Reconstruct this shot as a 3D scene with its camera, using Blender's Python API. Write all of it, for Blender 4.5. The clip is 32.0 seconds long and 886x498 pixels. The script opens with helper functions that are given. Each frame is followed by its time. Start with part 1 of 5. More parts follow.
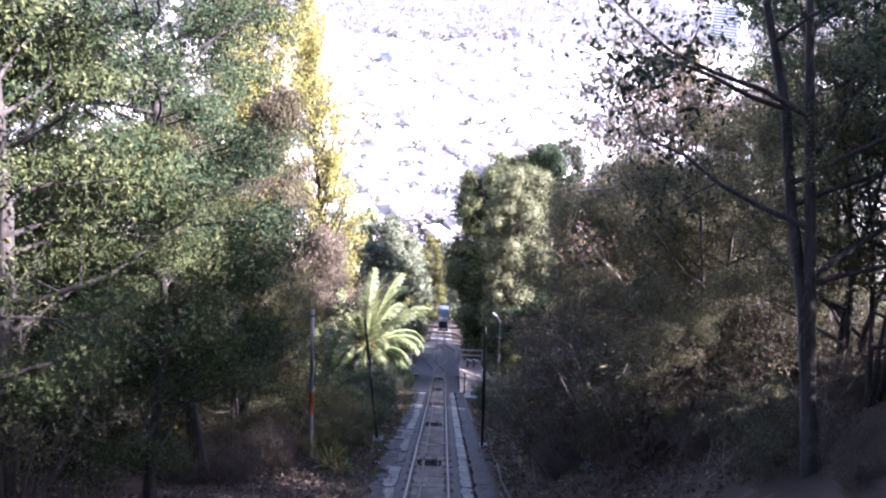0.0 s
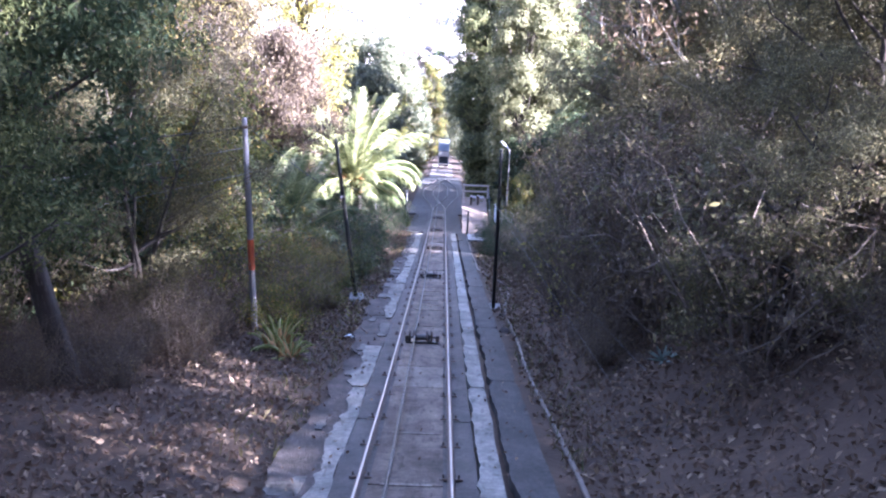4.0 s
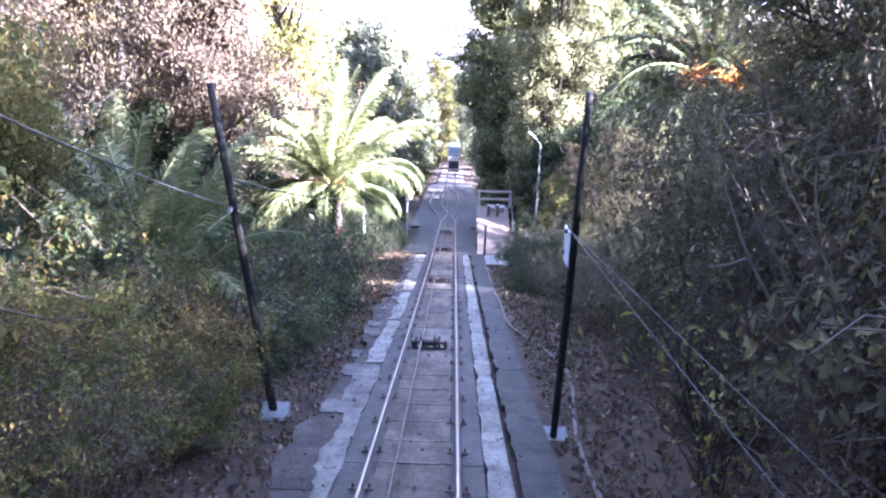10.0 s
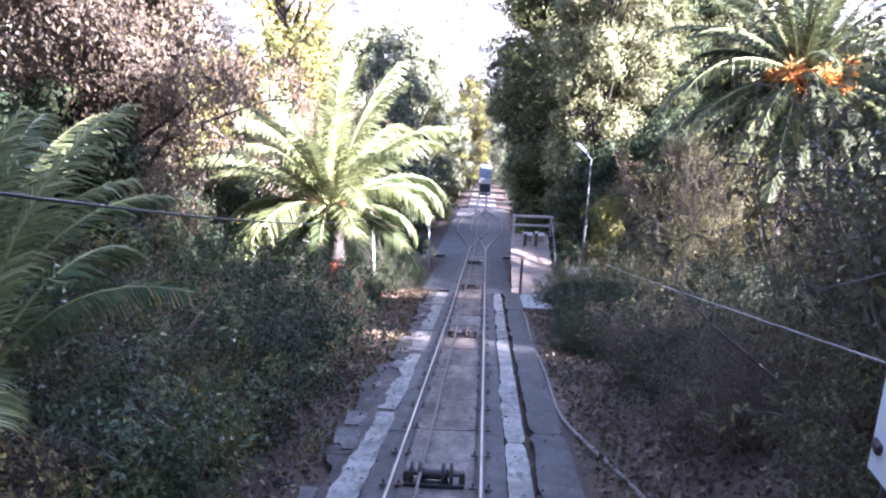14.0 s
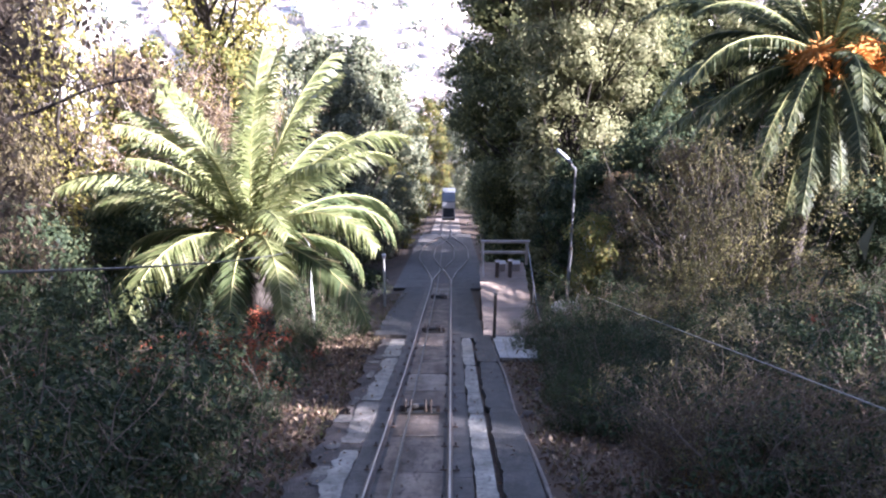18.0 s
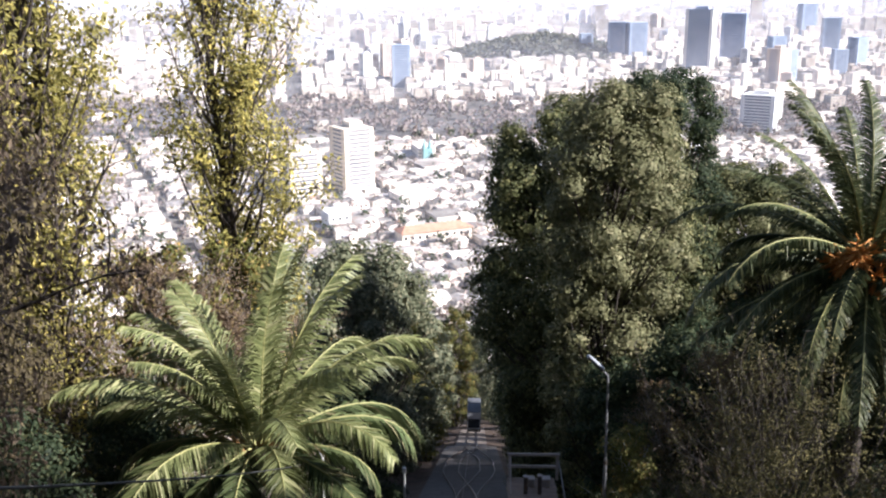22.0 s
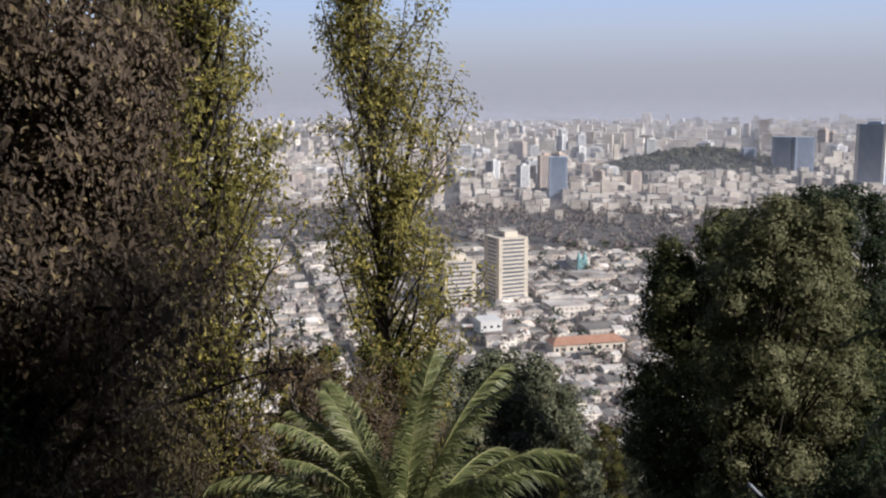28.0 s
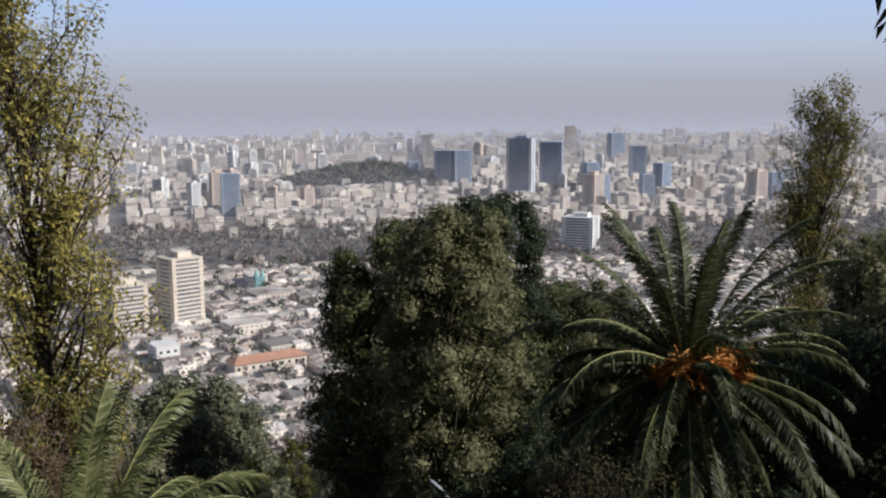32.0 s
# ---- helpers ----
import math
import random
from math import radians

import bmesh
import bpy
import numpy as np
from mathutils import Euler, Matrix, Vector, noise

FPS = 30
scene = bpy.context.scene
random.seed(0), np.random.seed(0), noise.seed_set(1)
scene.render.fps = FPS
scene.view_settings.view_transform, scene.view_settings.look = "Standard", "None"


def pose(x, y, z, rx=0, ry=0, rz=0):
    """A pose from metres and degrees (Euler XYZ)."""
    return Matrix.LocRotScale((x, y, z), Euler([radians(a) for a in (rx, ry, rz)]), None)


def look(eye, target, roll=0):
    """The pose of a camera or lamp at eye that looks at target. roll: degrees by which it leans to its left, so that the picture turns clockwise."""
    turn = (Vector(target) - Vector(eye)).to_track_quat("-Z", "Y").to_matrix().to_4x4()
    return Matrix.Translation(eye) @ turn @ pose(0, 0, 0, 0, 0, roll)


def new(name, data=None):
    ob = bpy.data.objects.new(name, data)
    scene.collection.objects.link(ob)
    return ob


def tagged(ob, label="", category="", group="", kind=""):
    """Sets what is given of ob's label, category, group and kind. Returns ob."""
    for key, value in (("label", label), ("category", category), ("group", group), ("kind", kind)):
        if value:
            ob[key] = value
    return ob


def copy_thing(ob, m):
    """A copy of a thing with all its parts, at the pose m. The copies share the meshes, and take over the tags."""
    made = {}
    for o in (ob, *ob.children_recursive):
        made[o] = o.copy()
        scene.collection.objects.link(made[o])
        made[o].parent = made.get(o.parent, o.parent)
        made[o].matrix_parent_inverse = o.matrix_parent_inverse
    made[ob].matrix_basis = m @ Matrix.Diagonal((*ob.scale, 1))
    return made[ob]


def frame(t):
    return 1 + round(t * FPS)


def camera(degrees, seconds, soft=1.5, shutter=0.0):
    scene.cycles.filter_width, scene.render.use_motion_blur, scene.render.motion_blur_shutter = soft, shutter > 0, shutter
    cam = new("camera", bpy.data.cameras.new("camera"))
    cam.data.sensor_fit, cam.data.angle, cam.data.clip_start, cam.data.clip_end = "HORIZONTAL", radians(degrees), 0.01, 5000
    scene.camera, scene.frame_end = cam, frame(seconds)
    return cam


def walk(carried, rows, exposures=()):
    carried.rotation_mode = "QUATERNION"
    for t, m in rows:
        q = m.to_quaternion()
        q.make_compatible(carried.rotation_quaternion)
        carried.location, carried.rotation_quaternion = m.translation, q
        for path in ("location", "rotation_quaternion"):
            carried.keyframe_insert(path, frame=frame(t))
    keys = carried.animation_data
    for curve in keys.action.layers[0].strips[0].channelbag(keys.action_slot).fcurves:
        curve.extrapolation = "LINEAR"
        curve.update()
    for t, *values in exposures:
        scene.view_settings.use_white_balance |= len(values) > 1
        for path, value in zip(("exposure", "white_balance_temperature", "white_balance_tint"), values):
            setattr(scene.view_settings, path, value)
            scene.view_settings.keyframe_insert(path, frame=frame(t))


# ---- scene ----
cam = camera(51.0, 32.0, soft=2.2)
# seconds, eye, yaw to the left, pitch up, roll to the left
PATH = [
    (0, 0.301, -6.260, 6.840, 0.21, -22.55, 1.68),
    (0.5, 0.305, -5.285, 6.276, 0.25, -23.29, 1.92),
    (1, 0.309, -4.344, 5.733, 0.37, -24.60, 1.70),
    (1.5, 0.314, -3.421, 5.202, 0.63, -25.90, 1.64),
    (2, 0.318, -2.506, 4.678, 0.39, -27.76, 1.26),
    (2.5, 0.323, -1.591, 4.154, -0.25, -29.48, 1.68),
    (3, 0.328, -0.669, 3.629, -0.07, -30.58, 1.90),
    (3.5, 0.333, 0.261, 3.100, -0.18, -31.63, 2.13),
    (4, 0.338, 1.201, 2.567, -0.11, -32.53, 2.03),
    (4.5, 0.343, 2.151, 2.030, -0.08, -33.33, 1.75),
    (6.5, 0.365, 6.002, -0.132, 0.74, -34.11, 1.85),
    (7, 0.371, 6.962, -0.667, 2.34, -33.38, 1.44),
    (7.5, 0.377, 7.915, -1.197, 2.21, -32.68, 1.12),
    (8, 0.384, 8.857, -1.719, 0.62, -32.27, 1.78),
    (8.5, 0.390, 9.787, -2.233, 0.58, -32.14, 1.64),
    (9, 0.396, 10.701, -2.737, 0.96, -31.90, 1.68),
    (9.5, 0.403, 11.599, -3.231, 0.48, -32.20, 1.38),
    (10, 0.410, 12.479, -3.714, 0.72, -32.02, 1.23),
    (10.5, 0.417, 13.342, -4.186, -0.50, -32.09, 1.92),
    (11, 0.424, 14.187, -4.648, -1.21, -32.10, 1.65),
    (11.5, 0.431, 15.016, -5.100, -1.01, -32.21, 2.27),
    (12, 0.438, 15.829, -5.542, -0.87, -31.88, 2.35),
    (12.5, 0.445, 16.628, -5.975, 2.06, -31.15, 1.66),
    (13, 0.453, 17.414, -6.401, 2.99, -30.46, 0.67),
    (13.5, 0.461, 18.188, -6.819, 3.06, -30.56, 0.72),
    (15.5, 0.493, 21.174, -8.425, 1.82, -30.23, 1.00),
    (16, 0.501, 21.886, -8.806, 0.98, -29.94, 0.83),
    (16.5, 0.510, 22.574, -9.174, 0.31, -29.90, 0.91),
    (17, 0.518, 23.232, -9.525, -0.03, -29.76, 0.64),
    (17.5, 0.527, 23.847, -9.853, 0.47, -29.32, 1.31),
    (18, 0.536, 24.406, -10.150, 0.59, -28.90, -0.02),
    (18.5, 0.545, 24.889, -10.407, -0.06, -27.84, 0.20),
    (19, 0.554, 25.274, -10.611, -0.60, -26.94, 0.24),
    (19.5, 0.564, 25.531, -10.747, -1.31, -26.24, 0.74),
    (20, 0.564, 25.561, -10.763, -1.59, -24.80, 0.17),
    (20.5, 0.564, 25.561, -10.763, -1.43, -23.43, -0.23),
    (21, 0.564, 25.561, -10.763, 0.72, -22.00, 0.00),
    (21.5, 0.564, 25.561, -10.763, 1.18, -18.87, -0.66),
    (22, 0.564, 25.561, -10.763, 2.23, -16.00, -0.44),
    (22.5, 0.564, 25.561, -10.763, 2.95, -12.88, -0.31),
    (23, 0.564, 25.561, -10.763, 3.14, -10.79, -0.32),
    (23.5, 0.564, 25.561, -10.763, 3.28, -10.32, -0.14),
    (24, 0.564, 25.561, -10.763, 3.22, -10.44, 0.05),
    (24.5, 0.564, 25.561, -10.763, 2.87, -10.79, 0.20),
    (25, 0.564, 25.561, -10.763, 2.84, -11.06, -0.02),
    (25.5, 0.564, 25.561, -10.763, 3.20, -11.00, -0.39),
    (26, 0.564, 25.561, -10.763, 5.17, -10.59, -0.02),
    (26.5, 0.564, 25.561, -10.763, 8.78, -10.00, -0.60),
    (28.5, 0.564, 25.561, -10.763, 11.82, -9.14, -0.39),
    (29, 0.564, 25.561, -10.763, 8.36, -9.34, -0.40),
    (29.5, 0.564, 25.561, -10.763, 5.04, -9.33, 0.03),
    (30, 0.564, 25.561, -10.763, 1.73, -9.05, -0.03),
    (30.5, 0.564, 25.561, -10.763, -1.43, -8.64, -0.17),
    (31, 0.564, 25.561, -10.763, -4.22, -8.45, -0.41),
    (31.5, 0.564, 25.561, -10.763, -6.44, -8.36, -0.35),
    (32, 0.564, 25.561, -10.763, -8.20, -8.36, -0.28),
]


def facing(x, y, z, yaw, pitch, roll):
    a, b = radians(yaw), radians(pitch)
    return look((x, y, z), (x - math.sin(a) * math.cos(b), y + math.cos(a) * math.cos(b), z + math.sin(b)), roll)


walk(cam, [(t, facing(*row)) for t, *row in PATH],
     [(0, 2.9, 5250, 31), (4, 4.0, 5080, 32), (7, 4.25, 5120, 33), (9, 4.25, 5120, 33), (13, 3.9, 5250, 31), (16, 3.45, 5400, 29), (19, 2.85, 5500, 27), (20.5, 2.95, 5600, 26), (21.2, 2.6, 5700, 23),
      (22, 1.25, 5800, 16), (22.6, 0.2, 5800, 14), (23.2, -0.2, 5900, 14), (32, -0.2, 5900, 12)])

# ---- light: low winter sun from behind the slope, hazy sky ----
SUN_UP, SUN_AZ = 32.0, 109.0
world = bpy.data.worlds.new("sky")
scene.world = world
world.use_nodes = True
wn, wl = world.node_tree.nodes, world.node_tree.links
wn.clear()
sky = wn.new("ShaderNodeTexSky")
sky.sky_type, sky.sun_disc = "NISHITA", False
sky.sun_elevation, sky.sun_rotation = radians(SUN_UP), radians(SUN_AZ)
sky.air_density, sky.dust_density, sky.altitude = 1.0, 2.4, 700
coord = wn.new("ShaderNodeTexCoord")
sep = wn.new("ShaderNodeSeparateXYZ")
wl.new(coord.outputs["Generated"], sep.inputs[0])
band = wn.new("ShaderNodeValToRGB")
wl.new(sep.outputs["Z"], band.inputs[0])
for n, (at, v) in enumerate(((0.0, 0.95), (0.08, 0.95), (0.135, 0.85), (0.24, 0.08))):
    e = band.color_ramp.elements[n] if n < 2 else band.color_ramp.elements.new(at)
    e.position, e.color = at, (v, v, v, 1)
wmix = wn.new("ShaderNodeMix")
wmix.data_type = "RGBA"
wl.new(band.outputs[0], wmix.inputs[0])
wl.new(sky.outputs[0], wmix.inputs[6])
smog = wn.new("ShaderNodeValToRGB")
wl.new(sep.outputs["Z"], smog.inputs[0])
for n, (at, c) in enumerate(((0.0, (0.47, 0.46, 0.49)), (0.03, (0.50, 0.50, 0.53)), (0.065, (0.57, 0.61, 0.685)), (0.12, (0.55, 0.70, 0.94)))):
    e = smog.color_ramp.elements[n] if n < 2 else smog.color_ramp.elements.new(at)
    e.position, e.color = at, (*c, 1)
lift = wn.new("ShaderNodeVectorMath")
lift.operation = "SCALE"
lift.inputs["Scale"].default_value = 22.5
wl.new(smog.outputs[0], lift.inputs[0])
wl.new(lift.outputs[0], wmix.inputs[7])
bg = wn.new("ShaderNodeBackground")
bg.inputs[1].default_value = 0.047
wl.new(wmix.outputs[2], bg.inputs[0])
wl.new(bg.outputs[0], wn.new("ShaderNodeOutputWorld").inputs[0])
sun_data = bpy.data.lights.new("sun", "SUN")
sun_data.energy, sun_data.angle, sun_data.color = 5.8, radians(0.6), (1.0, 0.93, 0.82)
sun = new("sun", sun_data)
_a, _b = radians(SUN_AZ), radians(SUN_UP)
SUN_DIR = Vector((math.sin(_a) * math.cos(_b), math.cos(_a) * math.cos(_b), math.sin(_b)))
sun.matrix_world = look(SUN_DIR * 100, (0, 0, 0))


# ---- materials ----
def surf(name, c1, c2, scale=3.0, rough=0.85, bump=0.3, bscale=40.0, c3=None, vary=0.0, rnd="", metal=0.0, leaf=0.0, spec=0.3, stretch=(1, 1, 1)):
    """A procedural surface: two tones by a coarse noise, c3 as stains by a finer one, varied piece by piece, fine relief."""
    m = bpy.data.materials.new(name)
    m.use_nodes = True
    nt = m.node_tree
    nd, ln = nt.nodes, nt.links
    nd.clear()
    out = nd.new("ShaderNodeOutputMaterial")
    p = nd.new("ShaderNodeBsdfPrincipled")
    p.inputs["Roughness"].default_value, p.inputs["Metallic"].default_value = rough, metal
    p.inputs["Specular IOR Level"].default_value = spec
    tc = nd.new("ShaderNodeTexCoord")
    mp = nd.new("ShaderNodeMapping")
    mp.inputs["Scale"].default_value = stretch
    ln.new(tc.outputs["Object"], mp.inputs[0])

    def mixed(fac, a, b):
        x = nd.new("ShaderNodeMix")
        x.data_type = "RGBA"
        for slot, v in ((0, fac), (6, a), (7, b)):
            if isinstance(v, (tuple, float)):
                x.inputs[slot].default_value = v if isinstance(v, float) else (*v[:3], 1)
            else:
                ln.new(v, x.inputs[slot])
        return x.outputs[2]

    def ramp(src, lo, hi):
        r = nd.new("ShaderNodeMapRange")
        r.inputs[1].default_value, r.inputs[2].default_value = lo, hi
        ln.new(src, r.inputs[0])
        return r.outputs[0]

    if leaf:
        geo = nd.new("ShaderNodeNewGeometry")
        col = mixed(geo.outputs["Random Per Island"], c1, c2)
        if c3:
            col = mixed(ramp(geo.outputs["Random Per Island"], 0.82, 0.95), col, c3)
    else:
        n1 = nd.new("ShaderNodeTexNoise")
        n1.inputs["Scale"].default_value, n1.inputs["Detail"].default_value = scale, 5.0
        ln.new(mp.outputs[0], n1.inputs[0])
        col = mixed(ramp(n1.outputs[0], 0.32, 0.68), c1, c2)
        if c3:
            n2 = nd.new("ShaderNodeTexNoise")
            n2.inputs["Scale"].default_value, n2.inputs["Detail"].default_value = scale * 4.3, 4.0
            ln.new(mp.outputs[0], n2.inputs[0])
            col = mixed(ramp(n2.outputs[0], 0.55, 0.7), col, c3)
    if vary:
        src = nd.new("ShaderNodeObjectInfo").outputs["Random"] if rnd != "island" else nd.new("ShaderNodeNewGeometry").outputs["Random Per Island"]
        hsv = nd.new("ShaderNodeHueSaturation")
        mr = nd.new("ShaderNodeMapRange")
        mr.inputs[3].default_value, mr.inputs[4].default_value = 1 - vary, 1 + vary
        ln.new(src, mr.inputs[0])
        ln.new(mr.outputs[0], hsv.inputs["Value"])
        ln.new(col, hsv.inputs["Color"])
        col = hsv.outputs[0]
    ln.new(col, p.inputs["Base Color"])
    if bump:
        n3 = nd.new("ShaderNodeTexNoise")
        n3.inputs["Scale"].default_value, n3.inputs["Detail"].default_value = bscale, 3.0
        ln.new(mp.outputs[0], n3.inputs[0])
        b = nd.new("ShaderNodeBump")
        b.inputs["Strength"].default_value, b.inputs["Distance"].default_value = bump, 0.02
        ln.new(n3.outputs[0], b.inputs["Height"])
        ln.new(b.outputs[0], p.inputs["Normal"])
    last = p.outputs[0]
    if leaf:
        tr = nd.new("ShaderNodeBsdfTranslucent")
        ln.new(col, tr.inputs[0])
        ms = nd.new("ShaderNodeMixShader")
        ms.inputs[0].default_value = leaf
        ln.new(last, ms.inputs[1])
        ln.new(tr.outputs[0], ms.inputs[2])
        last = ms.outputs[0]
    ln.new(last, out.inputs[0])
    return m


M_SOIL = surf("soil with leaf litter", (0.038, 0.024, 0.016), (0.074, 0.048, 0.032), 0.6, 0.95, 0.8, 14, (0.109, 0.069, 0.044))
M_RAIL = surf("rusty steel rail", (0.055, 0.042, 0.036), (0.095, 0.075, 0.065), 2.0, 0.7, 0.2, 60, (0.12, 0.07, 0.045), metal=0.2)
M_RAILHEAD = surf("polished rail head", (0.15, 0.14, 0.135), (0.22, 0.21, 0.205), 2.0, 0.45, 0.05, 80, metal=0.6)
M_SLAB = surf("brown worn concrete slab", (0.064, 0.047, 0.037), (0.165, 0.127, 0.100), 1.3, 0.85, 0.6, 26, (0.058, 0.043, 0.034), vary=0.09, stretch=(2.6, 0.5, 1))
M_SLABL = surf("pale worn concrete slab", (0.130, 0.105, 0.086), (0.205, 0.170, 0.141), 1.3, 0.85, 0.35, 35, (0.100, 0.074, 0.058), vary=0.1, stretch=(2.6, 0.5, 1))
M_SLABG = surf("dark oily concrete", (0.047, 0.042, 0.039), (0.078, 0.069, 0.063), 1.4, 0.8, 0.4, 30, (0.048, 0.042, 0.039), vary=0.08, stretch=(2.6, 0.5, 1))
M_LIGHT = surf("pale cement strip", (0.170, 0.155, 0.132), (0.255, 0.236, 0.202), 1.2, 0.85, 0.3, 40, (0.111, 0.098, 0.083), vary=0.14, stretch=(2.6, 0.5, 1))
M_OLDCEMENT = surf("stained old cement", (0.098, 0.086, 0.074), (0.165, 0.149, 0.130), 1.6, 0.9, 0.6, 25, (0.070, 0.058, 0.050), vary=0.2, stretch=(2.6, 0.5, 1))
M_LEFT = surf("broken earthy concrete", (0.052, 0.040, 0.034), (0.092, 0.073, 0.062), 1.8, 0.9, 0.9, 18, (0.105, 0.088, 0.076), vary=0.14, stretch=(2.6, 0.5, 1))
M_PATH = surf("grey asphalt path", (0.042, 0.040, 0.038), (0.062, 0.058, 0.054), 1.5, 0.85, 0.5, 60, (0.078, 0.069, 0.060), vary=0.07, stretch=(2.6, 0.5, 1))


def worn(m, low, high, blotch=2.2, grain=16.0):
    """Adds dirty blotches and coarse grain to a ground material."""
    nd, ln = m.node_tree.nodes, m.node_tree.links
    p = next(n for n in nd if n.type == "BSDF_PRINCIPLED")
    col = p.inputs["Base Color"].links[0].from_socket
    tc = nd.new("ShaderNodeTexCoord")
    for scale, detail, lo, hi, a, b in ((blotch, 6.0, 0.36, 0.62, low, high), (grain, 3.0, 0.3, 0.7, 0.72, 1.24)):
        n, r, h = nd.new("ShaderNodeTexNoise"), nd.new("ShaderNodeMapRange"), nd.new("ShaderNodeHueSaturation")
        n.inputs["Scale"].default_value, n.inputs["Detail"].default_value = scale, detail
        n.inputs["Roughness"].default_value = 0.65
        ln.new(tc.outputs["Object"], n.inputs[0])
        ln.new(n.outputs[0], r.inputs[0])
        for k, v in enumerate((lo, hi, a, b)):
            r.inputs[k + 1].default_value = v
        ln.new(r.outputs[0], h.inputs["Value"])
        ln.new(col, h.inputs["Color"])
        col = h.outputs[0]
    ln.new(col, p.inputs["Base Color"])


for ground_matter, low, high in ((M_SLAB, 0.68, 1.25), (M_SLABL, 0.72, 1.2), (M_SLABG, 0.7, 1.2), (M_LIGHT, 0.66, 1.22), (M_OLDCEMENT, 0.6, 1.3), (M_LEFT, 0.5, 1.15), (M_PATH, 0.72, 1.22)):
    worn(ground_matter, low, high)
M_CONC = surf("weathered concrete", (0.24, 0.23, 0.22), (0.34, 0.33, 0.31), 2.0, 0.88, 0.4, 30, (0.15, 0.13, 0.11), vary=0.12)
M_BLACK = surf("black painted steel", (0.012, 0.013, 0.013), (0.03, 0.03, 0.028), 3.0, 0.6, 0.15, 30, (0.05, 0.04, 0.03))
M_GREYPOLE = surf("grey weathered wood", (0.17, 0.17, 0.18), (0.26, 0.25, 0.26), 4.0, 0.85, 0.4, 25, (0.10, 0.09, 0.09), stretch=(1, 1, 0.15))
M_RUST = surf("orange red paint", (0.45, 0.10, 0.03), (0.32, 0.07, 0.03), 5.0, 0.7, 0.2, 30)
M_WHITE = surf("white paint", (0.72, 0.72, 0.72), (0.80, 0.80, 0.80), 2.0, 0.5, 0.1, 30, (0.55, 0.54, 0.52))
M_WHITEPOST = surf("white dirty paint", (0.36, 0.36, 0.35), (0.50, 0.50, 0.48), 3.0, 0.6, 0.2, 30, (0.3, 0.28, 0.25))
M_LAMPPOST = surf("grey galvanised steel", (0.15, 0.15, 0.16), (0.23, 0.23, 0.235), 3.0, 0.55, 0.2, 30, (0.16, 0.14, 0.12), metal=0.3)
M_LAMPHEAD = surf("pale enamelled steel", (0.24, 0.26, 0.29), (0.31, 0.33, 0.36), 3.0, 0.5, 0.1, 30, (0.33, 0.32, 0.30))
M_WOOD = surf("bleached deck boards", (0.185, 0.138, 0.108), (0.265, 0.205, 0.162), 2.2, 0.8, 0.4, 30, (0.132, 0.105, 0.088), vary=0.2, stretch=(1, 6, 6))
M_OLDWOOD = surf("dark weathered timber", (0.075, 0.060, 0.050), (0.125, 0.100, 0.085), 2.5, 0.85, 0.4, 30, (0.05, 0.04, 0.034), vary=0.2)
M_TIMBER = surf("pale timber rail", (0.300, 0.262, 0.235), (0.390, 0.345, 0.310), 2.5, 0.7, 0.3, 30, (0.259, 0.230, 0.209))
M_CABLE = surf("greased steel cable", (0.06, 0.055, 0.05), (0.10, 0.09, 0.085), 8.0, 0.5, 0.4, 90, metal=0.5)
M_WIRE = surf("black wire", (0.02, 0.02, 0.02), (0.04, 0.04, 0.04), 5.0, 0.6, 0.0)
M_WIREGREY = surf("grey wire", (0.14, 0.14, 0.135), (0.22, 0.215, 0.21), 5.0, 0.6, 0.0)
M_HOSE = surf("dusty tan hose", (0.13, 0.105, 0.085), (0.20, 0.165, 0.14), 3.0, 0.8, 0.3, 30, (0.09, 0.07, 0.06))
M_BARK = surf("dark bark", (0.038, 0.031, 0.026), (0.08, 0.066, 0.055), 5.0, 0.95, 1.0, 14, (0.11, 0.094, 0.08), stretch=(1, 1, 0.25))
M_BARKPALE = surf("pale bark", (0.24, 0.21, 0.18), (0.38, 0.34, 0.29), 5.0, 0.9, 0.6, 16, (0.14, 0.11, 0.09), stretch=(1, 1, 0.3))
M_TWIG = surf("dry twigs", (0.11, 0.085, 0.065), (0.20, 0.16, 0.125), 6.0, 0.9, 0.3, 30)
M_GLASS = surf("dark window glass", (0.02, 0.025, 0.03), (0.035, 0.04, 0.05), 1.0, 0.1, 0.0, spec=0.6)


def leafm(name, c1, c2, c3=None, leaf=0.3, vary=0.25):
    return surf(name, c1, c2, c3=c3, rough=0.6, bump=0, leaf=leaf, vary=vary, spec=0.14)


L_DARK = leafm("dark evergreen leaves", (0.022, 0.034, 0.018), (0.060, 0.080, 0.038), (0.12, 0.125, 0.06))
L_EVER = leafm("glossy evergreen leaves", (0.044, 0.052, 0.022), (0.125, 0.13, 0.054), (0.23, 0.215, 0.095))
L_FERN = leafm("fern leaves", (0.08, 0.13, 0.022), (0.18, 0.24, 0.045), (0.28, 0.27, 0.06))
L_HANG = leafm("dry hanging leaves", (0.07, 0.056, 0.034), (0.13, 0.105, 0.06), (0.22, 0.18, 0.07), leaf=0.25)
L_GREEN = leafm("green leaves", (0.028, 0.044, 0.022), (0.075, 0.096, 0.042), (0.15, 0.145, 0.065))
L_BROOM = leafm("olive tan broom leaves", (0.10, 0.092, 0.040), (0.215, 0.19, 0.080), (0.33, 0.28, 0.12))
L_ROSE = leafm("withered pinkish leaves", (0.090, 0.068, 0.050), (0.205, 0.156, 0.112), (0.34, 0.265, 0.14), leaf=0.3)
